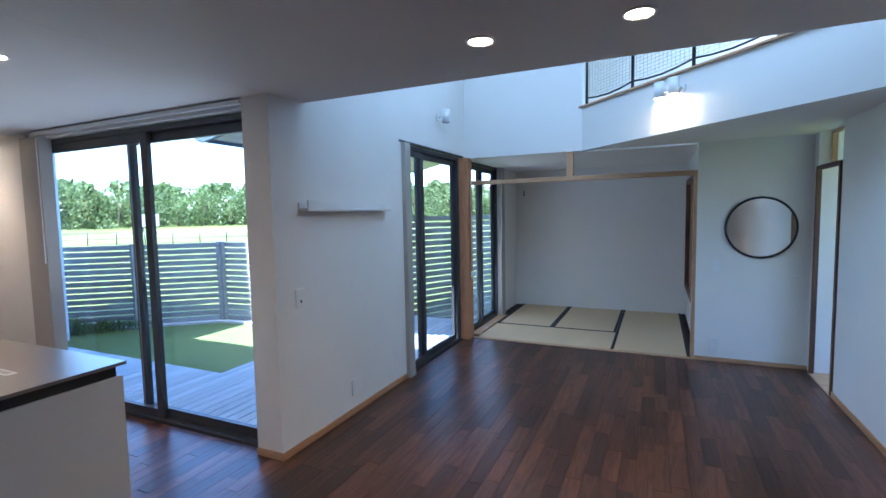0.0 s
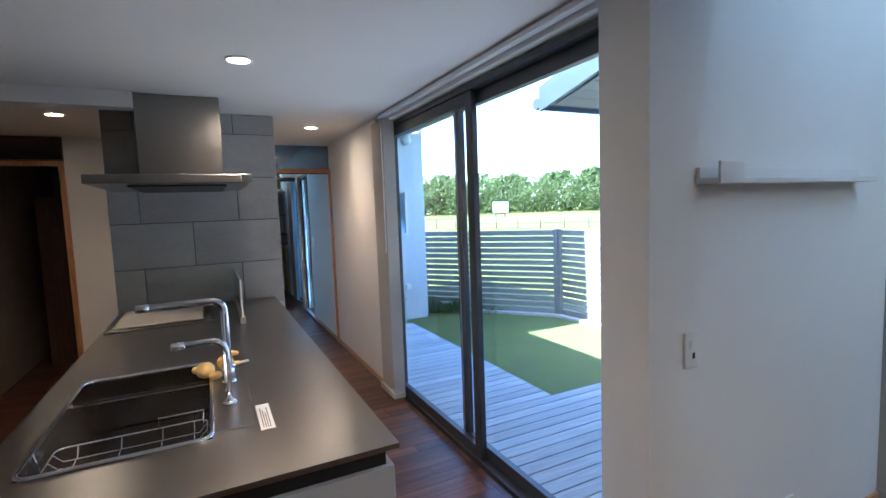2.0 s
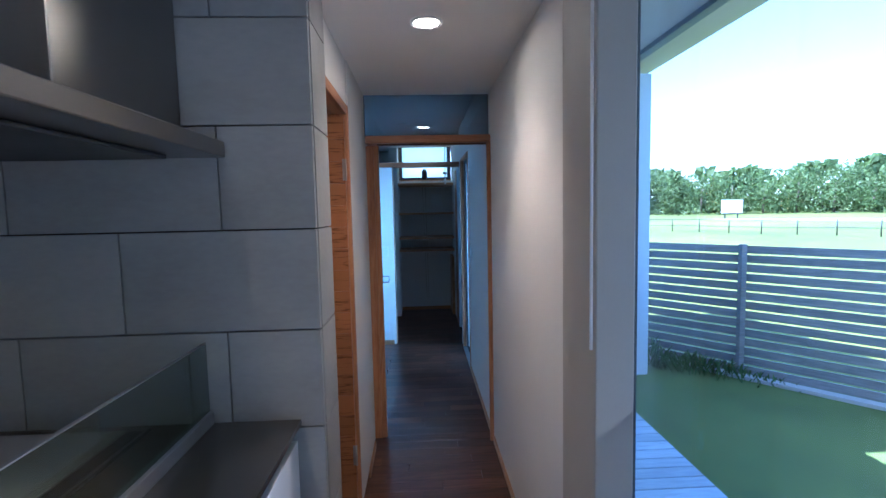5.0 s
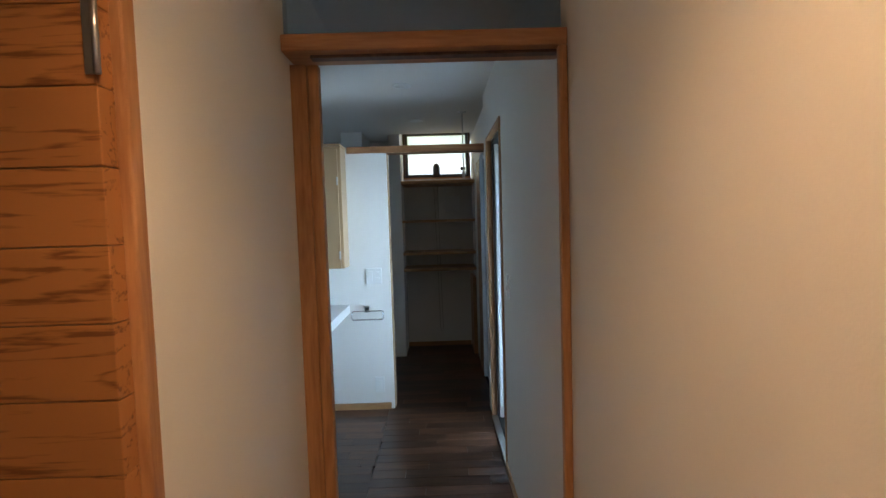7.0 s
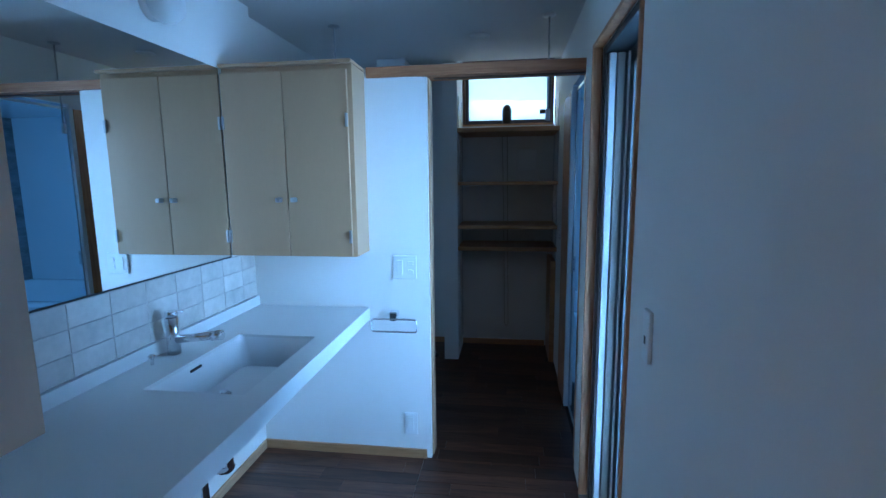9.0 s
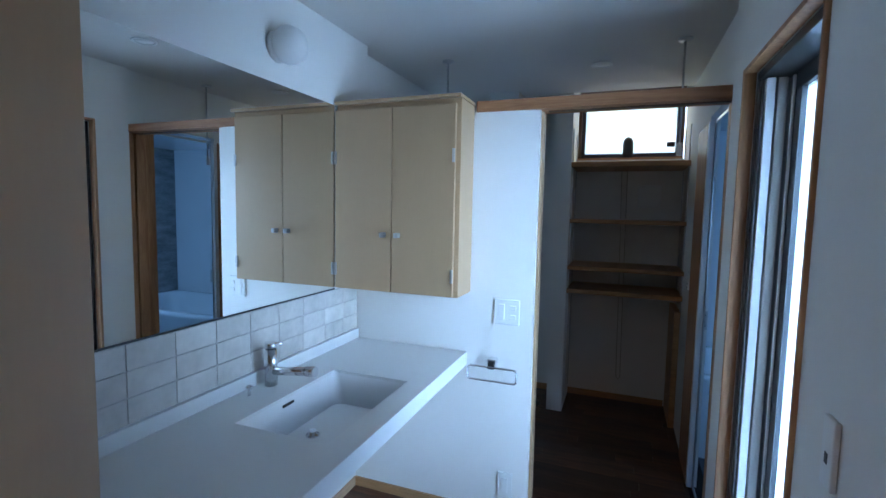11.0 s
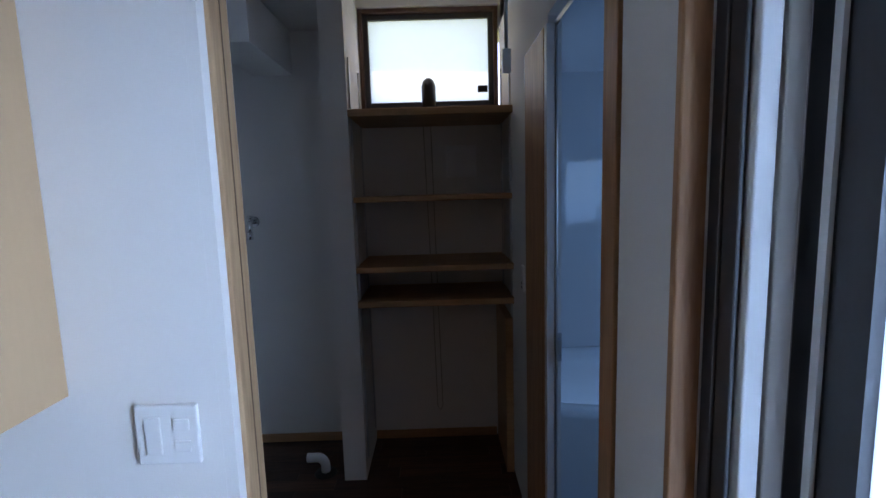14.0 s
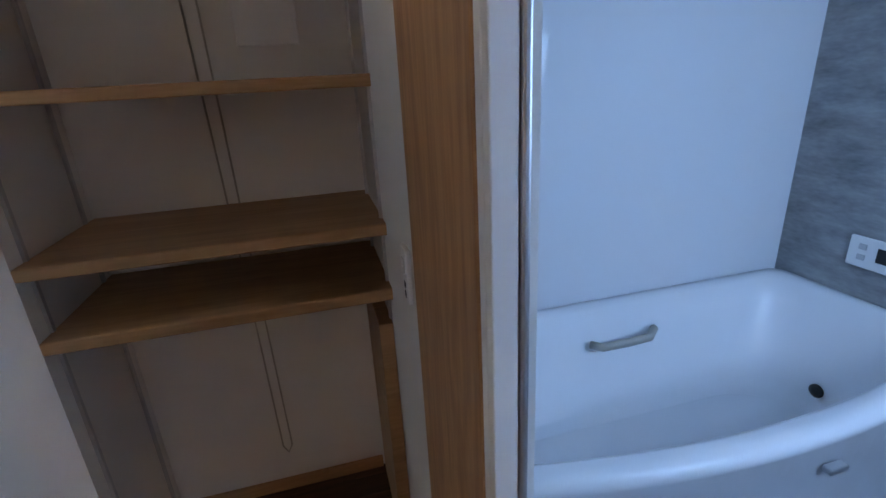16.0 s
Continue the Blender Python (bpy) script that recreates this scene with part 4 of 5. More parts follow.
# ---- range hood ----
hd = thing("range_hood", (1.4431, 5.011, 1.6492), "stainless steel range hood with a flat canopy", "range hood")
part("canopy", box(1.05, 1.8205, 4.5651, 5.4621, 1.6542, 1.7001, 0.004), STEEL_V, hd)
part("filter", box(1.2187, 1.6981, 4.6895, 5.3739, 1.642, 1.6538, 0.004), BLACK, hd, "dark filter plate")
part("chimney", box(1.2493, 1.6981, 4.9799, 5.4621, 1.7011, CZ - 0.002, 0.003), STEEL_V, hd, "plain steel chimney box")
part("corner_cap", box(1.7695, 1.8226, 4.562, 4.5703, 1.6512, 1.7021, 0.002), CHROME, hd)
bag = bmesh.new()
bmesh.ops.create_icosphere(bag, subdivisions=4, radius=0.03)
for v in bag.verts:
    v.co = Vector((v.co.x * 1.0 + 1.49, v.co.y + 4.62, max(v.co.z, -0.012) * 0.8 + 1.681)) + v.normal * 0.008 * noise.noise(v.co * 45)
bag = box(1.4737, 1.6573, 4.6688, 4.7725, 1.7016, 1.7082, 0.003, bag)
solid("plastic_pouch", bag, surface("cloudy_plastic", (0.62, 0.58, 0.57), 0.2, vary=0.15, scale=30, bump=0.3), "crumpled clear plastic pouch on the hood", "pouch")

# ---- hall: panelled cupboard door ----
hdr = thing("door_2", (2.0347, 6.1517, 0), "open cedar board door with steel hinges", "door")
tagged(hdr, kind="structure")
part("door_frame", box(1.94, 2.0595, 6.3005, 6.33, 0, 1.99, 0.004), CEDAR, hdr)
part("door_frame", box(1.94, 2.055, 5.72, 5.765, 0, 1.99, 0.004), CEDAR, hdr)
part("door_head", box(1.94, 2.055, 5.766, 6.3, 1.945, 1.99, 0.004), CEDAR_Y, hdr)
for k in range(19):
    z = max(0.012, 0.093 + (k - 1) * 0.102)
    part("board", box(1.25, 2.044, 6.268, 6.30, z, min(0.093 + k * 0.102, 1.943) - 0.0012, 0.0014), CEDAR_B, hdr)
for z in (0.3, 1.685):
    hg = part("hinge", tube([(2.048, 6.2645, z - 0.05), (2.048, 6.2645, z + 0.05)], 0.0045, 10), SILVER, hdr, "silver steel hinge")
    part("hinge_leaf", box(2.032, 2.044, 6.2645, 6.2678, z - 0.05, z + 0.05, 0.001), SILVER, hg)

# ---- washroom entry ----
wd = thing("door_3", (2.4631, 6.9709, 0), "cedar frame of the open washroom doorway", "door")
tagged(wd, kind="structure")
part("head", box(2.066, XR - 0.001, 6.935, 7.06, 1.90, 1.945, 0.004), CEDAR_H, wd)
part("jamb", box(2.035, 2.104, 7.038, 7.062, 0, 1.8995, 0.004), CEDAR, wd)
part("jamb", box(2.1045, 2.136, 7.046, 7.078, 0, 1.8995, 0.003), CEDAR, wd)
part("jamb", box(2.804, XR - 0.001, 6.936, 6.96, 0, 1.8995, 0.004), CEDAR, wd)
part("track", box(2.135, 2.815, 6.97, 7.0, 1.892, 1.8998), DARKWOOD, wd)
pane("transom_pane", box(2.055, XR - 0.004, 6.992, 6.998, 1.9455, CZ - 0.003), wd, TRANSOM)

# left opening with a glazed light above
ld = thing("door_4", (0.2089, 6.8465, 0), "timber frame of a dark passage with a glazed light above", "door")
tagged(ld, kind="structure")
part("door_frame", frame_x(None, -0.1073, 0.5251, 6.7739, 6.84, 0, 1.9851, 0.04, False), CEDAR, ld)
part("transom_frame", frame_x(None, -0.1073, 0.5251, 6.8257, 6.888, 1.9861, CZ - 0.003, 0.02), DARKWOOD, ld)
pane("pane", box(-0.0869, 0.5047, 6.8517, 6.8579, 2.0065, CZ - 0.023), ld)
part("door_leaf", box(0.0457, 0.4741, 7.7798, 7.8213, 0, 1.7306, 0.003), DARKWOOD, ld, "dark timber door beyond")

# ---- washroom ----
vt = thing("vanity_counter", (1.46, 8.34, 0.76), "long white vanity counter with a set-in basin", "vanity counter")
VX0, VX1, VY0, VY1 = 1.148, 1.773, 7.037, 9.251
BX0, BX1, BY0, BY1 = 1.335, 1.68, 8.215, 8.77
bm = holed_slab(VX0, VX1, VY0, VY1, BX0, BX1, BY0, BY1, 0.76, 0.825)
part("counter", bm, COUNTER, vt)
part("upstand", box(VX0, VX0 + 0.018, VY0, VY1, 0.8255, 0.877, 0.002), COUNTER, vt, "white upstand")
bs_ = bmesh.new()
lo = round_rect(BX0 + 0.03, BX1 - 0.03, BY0 + 0.03, BY1 - 0.03, 0.695, 0.04)
hi = round_rect(BX0 - 0.002, BX1 + 0.002, BY0 - 0.002, BY1 + 0.002, 0.821, 0.02)
L_, H_ = [bs_.verts.new(p) for p in lo], [bs_.verts.new(p) for p in hi]
for i in range(len(L_)):
    j = (i + 1) % len(L_)
    bs_.faces.new((L_[i], L_[j], H_[j], H_[i])).smooth = True
bs_.faces.new(L_)
bn = part("basin", bs_, BASIN, vt, "white rectangular basin")
part("overflow_slot", box(BX0 + 0.006, BX0 + 0.013, 8.43, 8.49, 0.79, 0.80, 0.002), BLACK, bn)
part("drain", lathe((1.45, 8.46, 0.696), [(0.025, 0), (0.025, 0.004), (0.01, 0.006)], "Z", 20), CHROME, bn)
fc = thing("basin_faucet", (1.2142, 8.5207, 0.8262), "chrome single-lever basin faucet", "faucet")
part("body", tube([(1.2142, 8.5207, 0.8262), (1.2142, 8.5207, 0.969)], 0.024, 20), CHROME, fc)
part("spout", tube([(1.2247, 8.5207, 0.8823), (1.3866, 8.5207, 0.9027)], 0.016, 16), CHROME, fc)
part("spout_tip", tube([(1.3762, 8.5207, 0.9017), (1.418, 8.5207, 0.9068)], 0.019, 16), CHROME, fc)
part("lever", tube([(1.2142, 8.5207, 0.971), (1.2142, 8.5207, 0.9945)], 0.022, 20), CHROME, fc)
part("lever_arm", tube([(1.2194, 8.5207, 0.9843), (1.2508, 8.5416, 0.9894)], 0.006, 8), CHROME, fc)
dp = thing("plug_knob", (1.2142, 8.4056, 0.8262), "small chrome plug knob on the counter", "knob")
part("stem", tube([(1.2142, 8.4056, 0.8262), (1.2142, 8.4056, 0.8568)], 0.006, 10), CHROME, dp)
part("head", lathe((1.2142, 8.4056, 0.8517), [(0.012, 0), (0.015, 0.006), (0.008, 0.012)], "Z", 16), CHROME, dp)
tp = thing("drain_trap", (1.303, 8.5416, 0), "chrome drain trap under the counter", "pipe")
part("trap", tube([(1.4493, 8.4579, 0.714), (1.4493, 8.4579, 0.42)] + arc((1.4075, 8.4736, 0.42), 0.04, 0, -180, (1, 0, 0), (0, 0, 1), 8)[1:] + [(1.3657, 8.4893, 0.45)] + arc((1.3239, 8.5207, 0.45), 0.04, 0, 180, (1, 0, 0), (0, 0, 1), 8)[1:] + [(1.2821, 8.5416, 0.006)], 0.015, 12), CHROME, tp)
part("flange", lathe((1.2821, 8.5416, 0.001), [(0.04, 0), (0.04, 0.006), (0.02, 0.012)], "Z", 20), CHROME, tp)
# wall mirror above the tiles
wm = thing("wall_mirror", (1.1463, 8.0813, 1.122), "long frameless wall mirror above the basin", "mirror")
part("glass", box(1.1471, 1.1536, 7.536, 9.0416, 1.122, 1.9982, 0.001), MIRROR, wm)
part("edge_strip", box(1.1471, 1.1546, 7.536, 9.0416, 1.1159, 1.1215), BLACK, wm)
ta = thing("wall_cabinet", (1.4598, 7.25, 1.122), "maple wall cabinet hung at the doorway end of the mirror", "cabinet")
part("body", box(1.1557, 1.80, 7.036, 7.509, 1.105, 1.9982, 0.002), MAPLE, ta)
for k, (a, b) in enumerate(((1.158, 1.458), (1.462, 1.764))):
    d = part("door", box(a, b, 7.5095, 7.528, 1.109, 1.9722, 0.002), MAPLE, ta)
    hx = b - 0.035 if k == 0 else a + 0.035
    part("knob", box(hx - 0.011, hx + 0.011, 7.5285, 7.56, 1.382, 1.404, 0.004), SILVER, d, "small brushed knob")
part("top_board", box(1.1557, 1.803, 7.036, 7.531, 1.9987, 2.0137, 0.002), MAPLE, ta)

# wall cabinet with two doors, by the partition
cb = thing("wall_cabinet", (1.4598, 9.1483, 1.122), "maple wall cabinet with two closed doors", "cabinet")
part("body", box(1.1557, 1.7837, 9.0594, 9.2508, 1.122, 1.9982, 0.002), MAPLE, cb)
for k, (a, b) in enumerate(((1.158, 1.458), (1.462, 1.764))):
    d = part("door", box(a, b, 9.0384, 9.0573, 1.1261, 1.9722, 0.002), MAPLE, cb)
    hx = b - 0.035 if k == 0 else a + 0.035
    part("knob", box(hx - 0.011, hx + 0.011, 9.006, 9.0379, 1.382, 1.404, 0.004), SILVER, d, "small brushed knob")
    ex = a + 0.004 if k == 0 else b - 0.004
    for z in (1.22, 1.75):
        part("hinge", box(ex - 0.006, ex + 0.006, 9.0305, 9.0382, z - 0.03, z + 0.03, 0.002), SILVER, d)
part("top_board", box(1.1557, 1.7869, 9.0353, 9.2508, 1.9987, 2.0137, 0.002), MAPLE, cb)

for ly in (8.01, 8.65):
    wl = thing("wall_lamp", (1.1463, ly, 2.085), "round white glass wall lamp above the mirror, unlit", "lamp", "lamps above the mirror")
    part("base", tube([(1.1468, ly, 2.14), (1.1776, ly, 2.14)], 0.06, 24), PLASTIC, wl)
    part("globe", lathe((1.1776, ly, 2.14), [(0.062, 0.0), (0.072, 0.02), (0.072, 0.045), (0.058, 0.075), (0.03, 0.092), (0.004, 0.097)], "X", 28), PLASTIC, wl, "white glass globe")

# plates and ring on the partition
plate("wall_switch", (1.9666, 9.2529, 1.0404), "-Y", 0.12, 0.12, "white wide plate with outlets and two rockers", ((0.03, 0.022, 0.03, 0.022), (0.03, -0.022, 0.03, 0.022), (-0.025, 0, 0.03, 0.075)), ((-0.03, 0.02, 0.004, 0.012), (-0.02, 0.02, 0.004, 0.012), (-0.03, -0.02, 0.004, 0.012), (-0.02, -0.02, 0.004, 0.012)))
plate("wall_outlet", (1.9823, 9.2529, 0.195), "-Y", 0.07, 0.12, "white double wall outlet", ((0, 0, 0.03, 0.075),), ((-0.005, 0.02, 0.004, 0.012), (0.005, 0.02, 0.004, 0.012), (-0.005, -0.02, 0.004, 0.012), (0.005, -0.02, 0.004, 0.012)))
tr = thing("towel_ring", (1.9091, 9.2529, 0.714), "chrome rectangular towel ring on the partition", "towel ring")
part("mount", box(1.8882, 1.93, 9.2058, 9.2523, 0.7905, 0.816, 0.003), CHROME, tr)
part("clip", box(1.8935, 1.9248, 9.1953, 9.2053, 0.7701, 0.8058, 0.003), BLACK, tr)
ring = [Vector((p.x, 9.1985, p.y)) for p in round_rect(1.794, 2.03, 0.714, 0.78, 0, 0.015)]
part("ring", tube(ring, 0.005, 8, closed=True), CHROME, tr)
# partition edge, bar, rods
jt = thing("timber_edge", (2.0868, 9.3052, 0), "light timber edge strip of the partition", "trim")
st_ = part("strip", box(2.0669, 2.0985, 9.283, 9.3658, 0, 1.968, 0.003), TRIM, jt)
part("groove", box(2.0987, 2.0995, 9.326, 9.330, 0.01, 1.94), DARKWOOD, st_)
bar = thing("timber_bar", (2.3062, 9.3052, 1.9411), "cedar sliding-door head rail spanning the washroom", "rail")
bar_ = part("bar", box(1.7942, 2.8726, 9.2372, 9.3732, 1.97, 2.02, 0.004), CEDAR_H, bar)
part("track", box(2.12, 2.86, 9.29, 9.32, 1.966, 1.9698), DARKWOOD, bar_)
for x, y in ((2.70, 9.73), (1.47, 9.72)):
    rd = thing("hanging_rod", (x, y, 1.8165), "short white ceiling bracket for a drying rod", "rod")
    part("cap", lathe((x, y, LZ), [(0.035, 0), (0.035, 0.006), (0.012, 0.012)], "-Z", 20), SILVER, rd)
    part("stem", tube([(x, y, LZ - 0.01), (x, y, 1.8684)], 0.005, 8), SILVER, rd)
    part("hook", box(x - 0.012, x + 0.012, y - 0.01, y + 0.01, 1.8061, 1.8684, 0.003), PLASTIC, rd)
plate("wall_switch", (XR, 8.11, 1.09), "-X", 0.05, 0.13, "white key plate on the papered wall", (), ((0, -0.01, 0.012, 0.02),))

# terrace door of the washroom
td = thing("window_5", (2.92, 8.630, 0), "tall terrace door with timber casing and frosted glass", "window")
tagged(td, kind="structure")
part("casing", frame_y(None, 2.82, 2.86, 8.30, 9.030, 0.0, 2.015, 0.016), CEDAR, td)
part("window_frame", frame_y(None, 2.861, 3.05, 8.316, 9.014, 0.0, 1.998, 0.028), SASH, td, "dark aluminium outer frame")
part("guide", box(2.864, 2.871, 8.955, 8.985, 0.03, 1.965, 0.002), SASH, td)
part("screen_rail", box(2.874, 2.90, 8.943, 8.984, 0.03, 1.965, 0.003), PLASTIC, td, "pale screen post")
part("stile", box(2.906, 2.934, 8.945, 8.985, 0.03, 1.965, 0.003), BLINDBOX, td)
s = part("sash", frame_y(None, 2.945, 2.982, 8.345, 8.962, 0.03, 1.968, 0.055), SASH, td)
pane("pane", box(2.961, 2.967, 8.4005, 8.8545, 0.0855, 1.9125), s, FROST).visible_shadow = True
part("stile", box(2.946, 2.981, 8.855, 8.9065, 0.0855, 1.9125), SASH, s)
part("stile_lip", box(2.938, 2.9445, 8.908, 8.92, 0.04, 1.96), PLASTIC, s)
part("sill", box(2.82, 3.05, 8.317, 9.014, 0.0, 0.02, 0.003), SILVER, td)

# niche with shelves and the high window
nz = ((1.878, 10.66, 0.035), (1.465, 10.70, 0.028), (1.121, 10.67, 0.03), (0.948, 10.67, 0.032))
for z, y, h in nz:
    w = thing("niche_shelf", (2.4839, 10.8846, z - h), "plain timber shelf board in the niche", "shelf", "shelves of the niche")
    part("board", box(2.0878, 2.8737, y, 11.0928, z - h, z, 0.005, seg=3), SHELFWOOD, w)
for x in (2.092, 2.861):
    for y in (10.73, 11.03):
        st = thing("shelf_standard", (x, y, 0.1), "slim steel shelf standard", "shelf track", "shelf tracks")
        part("track", box(x - 0.004, x + 0.004, y - 0.006, y + 0.006, 0.1, 2.1279), SILVER, st)
bd = thing("leaning_board", (2.8392, 10.9055, 0), "timber board leaning in the niche", "board")
part("board", box(2.8235, 2.8622, 10.6963, 11.0729, 0, 0.8364, 0.003), SHELFWOOD, bd)
fr = thing("framed_notice", (2.6406, 11.0886, 1.557), "small pale framed card on the niche wall", "notice")
part("frame", box(2.557, 2.7242, 11.0813, 11.0928, 1.557, 1.7335, 0.003), PLASTIC, fr)
part("card", box(2.5727, 2.7086, 11.0797, 11.0811, 1.5726, 1.7179), PAPER, fr)
cd = thing("niche_cable", (2.4734, 11.0834, 0.15), "thin grey cable hanging in a loop", "cable")
part("cable", tube([(2.4316, 11.0855, 1.858), (2.4525, 11.0855, 0.918), (2.463, 11.0855, 0.2), (2.4787, 11.0855, 0.17), (2.4943, 11.0855, 0.2), (2.4839, 11.0855, 0.918), (2.4734, 11.0855, 1.858)], 0.003, 6), BLINDBOX, cd)
hw = thing("window_6", (2.4839, 11.167, 1.8684), "small high awning window with a timber sill", "window")
tagged(hw, kind="structure")
part("window_frame", frame_x(None, 2.0889, 2.8598, 11.1147, 11.2193, 1.937, 2.485, 0.022), DARKWOOD, hw)
part("window_sill", box(2.0889, 2.8598, 11.0945, 11.1145, 1.9355, 1.95, 0.002), SHELFWOOD, hw, "timber sill")
s = part("sash", frame_x(None, 2.1112, 2.8372, 11.1461, 11.1827, 1.96, 2.462, 0.028), SASH, hw)
pane("pane", box(2.1395, 2.809, 11.1618, 11.1681, 1.9885, 2.4335), s, FROST).visible_shadow = True
part("operator", lathe((2.468, 11.118, 1.951), [(0.036, 0.0), (0.04, 0.05), (0.04, 0.115), (0.03, 0.145), (0.01, 0.16)], "Z", 24), BLACK, hw, "dark crank operator")
part("lock", box(2.745, 2.80, 11.12, 11.1455, 2.03, 2.065, 0.003), BLACK, hw)

# laundry side
lt = thing("laundry_tap", (1.4493, 11.0834, 1.2456), "chrome laundry tap on the wall", "tap")
part("flange", tube([(1.4493, 11.0933, 1.339), (1.4493, 11.0834, 1.339)], 0.03, 20), CHROME, lt)
part("body", tube([(1.4493, 11.0834, 1.339), (1.4493, 11.0206, 1.339), (1.4493, 11.0101, 1.2871)], 0.014, 12), CHROME, lt)
part("handle", lathe((1.4493, 11.0311, 1.3546), [(0.01, 0), (0.022, 0.012), (0.018, 0.022)], "Z", 16), CHROME, lt)
part("nozzle", tube([(1.4493, 11.0101, 1.2871), (1.4493, 11.0101, 1.2456)], 0.017, 12), CHROME, lt)
el = thing("drain_elbow", (1.8569, 10.7486, 0), "white plastic floor drain elbow", "pipe")
part("elbow", tube([(1.8569, 10.7486, 0), (1.8569, 10.7486, 0.05)] + arc((1.8151, 10.7486, 0.05), 0.04, 0, 90, (1, 0, 0), (0, 0, 1), 6)[1:] + [(1.7628, 10.7486, 0.09)], 0.024, 14), PLASTIC, el)
solid("drain_flange", lathe((1.8569, 10.7486, 0.0002), [(0.06, 0), (0.055, 0.008), (0.03, 0.012)], "Z", 24), BLACK, "dark round floor drain", "drain")
# bathroom doorway
bp = thing("door_5", (2.88, 9.6, 0), "timber cased bathroom doorway with a pale metal frame", "door")
tagged(bp, kind="structure")
part("panel", box(2.855, 2.8645, 9.968, 10.30, 0, 2.0, 0.003), CEDAR, bp, "cedar upright panel")
part("casing", box(2.84, 2.8645, 9.29, 9.36, 0, 2.0, 0.003), CEDAR, bp)
part("casing", box(2.845, 2.8645, 9.242, 9.282, 0, 2.0, 0.003), CEDAR, bp)
part("lining", box(2.857, 2.884, 9.934, 9.9495, 0, 2.0, 0.002, box(2.857, 2.8645, 9.95, 9.967, 0, 2.0, 0.002)), PLASTIC, bp, "pale lining")
part("door_frame", frame_y(None, 2.885, 2.894, 9.362, 9.949, 0, 2.01, 0.018), SILVER, bp, "pale metal door frame")
part("door_leaf", box(2.895, 2.908, 9.381, 9.45, 0.02, 1.97, 0.002), CEDAR, bp)
part("lining", box(2.866, 2.884, 9.362, 9.44, 0.0, 2.0, 0.002), CEDAR, bp)
st = part("strike_plate", box(2.885, 2.905, 9.9215, 9.9238, 0.90, 1.0, 0.001), SILVER, bp)
for z in (0.92, 0.98):
    part("screw", lathe((2.895, 9.9213, z), [(0.004, 0), (0.003, 0.002)], "-Y", 10), CHROME, st)
plate("wall_switch", (2.865, 10.39, 1.10), "-X", 0.05, 0.11, "white narrow switch plate", ((0, 0.02, 0.02, 0.03),), ((0, -0.02, 0.012, 0.012), (0, -0.04, 0.012, 0.012)))

# ---- bathroom ----
tb = thing("bathtub", (3.92, 10.8, -0.05), "white acrylic bathtub with a curved front rim", "bathtub")
own = bmesh.new()
def tub_loop(inset, z, bulge):
    pts = []
    x0, x1, y0, y1 = 2.92 + inset, 4.845 - inset, 10.45 + inset, 11.235 - inset
    n = 28
    for k in range(n + 1):
        s_ = k / n
        pts.append((x0 + (x1 - x0) * s_, y0 - bulge * math.sin(math.pi * s_) ** 0.8, z))
    r = 0.05 + inset
    for cx, cy, a in ((x1 - r, y1 - r, 0), (x0 + r, y1 - r, 90)):
        for k in range(7):
            t_ = radians(a + 15 * k)
            pts.append((cx + r * math.cos(t_), cy + r * math.sin(t_), z))
    return [own.verts.new(p) for p in pts]
loops = [tub_loop(0.0, -0.05, 0.10), tub_loop(0.0, 0.415, 0.13), tub_loop(-0.004, 0.445, 0.15), tub_loop(-0.004, 0.475, 0.15), tub_loop(0.01, 0.490, 0.145), tub_loop(0.045, 0.490, 0.135), tub_loop(0.065, 0.475, 0.13), tub_loop(0.095, 0.40, 0.115), tub_loop(0.17, 0.05, 0.06), tub_loop(0.23, 0.01, 0.03)]
for A, B in zip(loops, loops[1:]):
    for k in range(len(A)):
        j = (k + 1) % len(A)
        own.faces.new((A[k], A[j], B[j], B[k])).smooth = True
own.faces.new(loops[-1])
bmesh.ops.recalc_face_normals(own, faces=own.faces[:])
part("tub", own, TUB, tb)
part("grip", tube([(3.74, 11.10, 0.35), (3.77, 11.06, 0.355), (3.88, 11.05, 0.36), (3.99, 11.05, 0.365), (4.05, 11.10, 0.37)], 0.018, 12), BLINDBOX, tb, "grey grip bar inside the tub")
part("jet", lathe((4.665, 10.80, 0.10), [(0.03, 0), (0.03, 0.008), (0.015, 0.01)], "-X", 20), BLACK, tb, "dark round water inlet")
part("lever", box(4.0, 4.07, 10.29, 10.32, 0.33, 0.35, 0.006), SILVER, tb)
rc = thing("bath_remote", (4.85, 10.8, 0.62), "white bath control panel with a dark display", "control panel")
part("body", box(4.835, 4.8495, 10.55, 10.93, 0.62, 0.75, 0.006), PLASTIC, rc)
part("display", box(4.8335, 4.8348, 10.70, 10.82, 0.66, 0.72), BLACK, rc)
for z in (0.665, 0.71):
    part("button", box(4.832, 4.8348, 10.86, 10.89, z - 0.012, z + 0.012, 0.002), SILVER, rc)
bw = thing("window_7", (4.1857, 9.159, 1.04), "white framed bathroom window", "window")
tagged(bw, kind="structure")
part("window_frame", frame_x(None, 3.7788, 4.5927, 9.0812, 9.2316, 1.041, 1.7887, 0.035), PLASTIC, bw)
part("mullion", box(4.1653, 4.2061, 9.1071, 9.1694, 1.076, 1.7531, 0.003), PLASTIC, bw)
pane("pane", box(3.8145, 4.1653, 9.1383, 9.1434, 1.076, 1.7531), bw, FROST)
pane("pane", box(4.2061, 4.557, 9.1279, 9.1331, 1.076, 1.7531), bw, FROST)
ve = thing("wall_vent", (4.6153, 9.0864, 2.545), "round white vent hood on the outside wall", "vent")
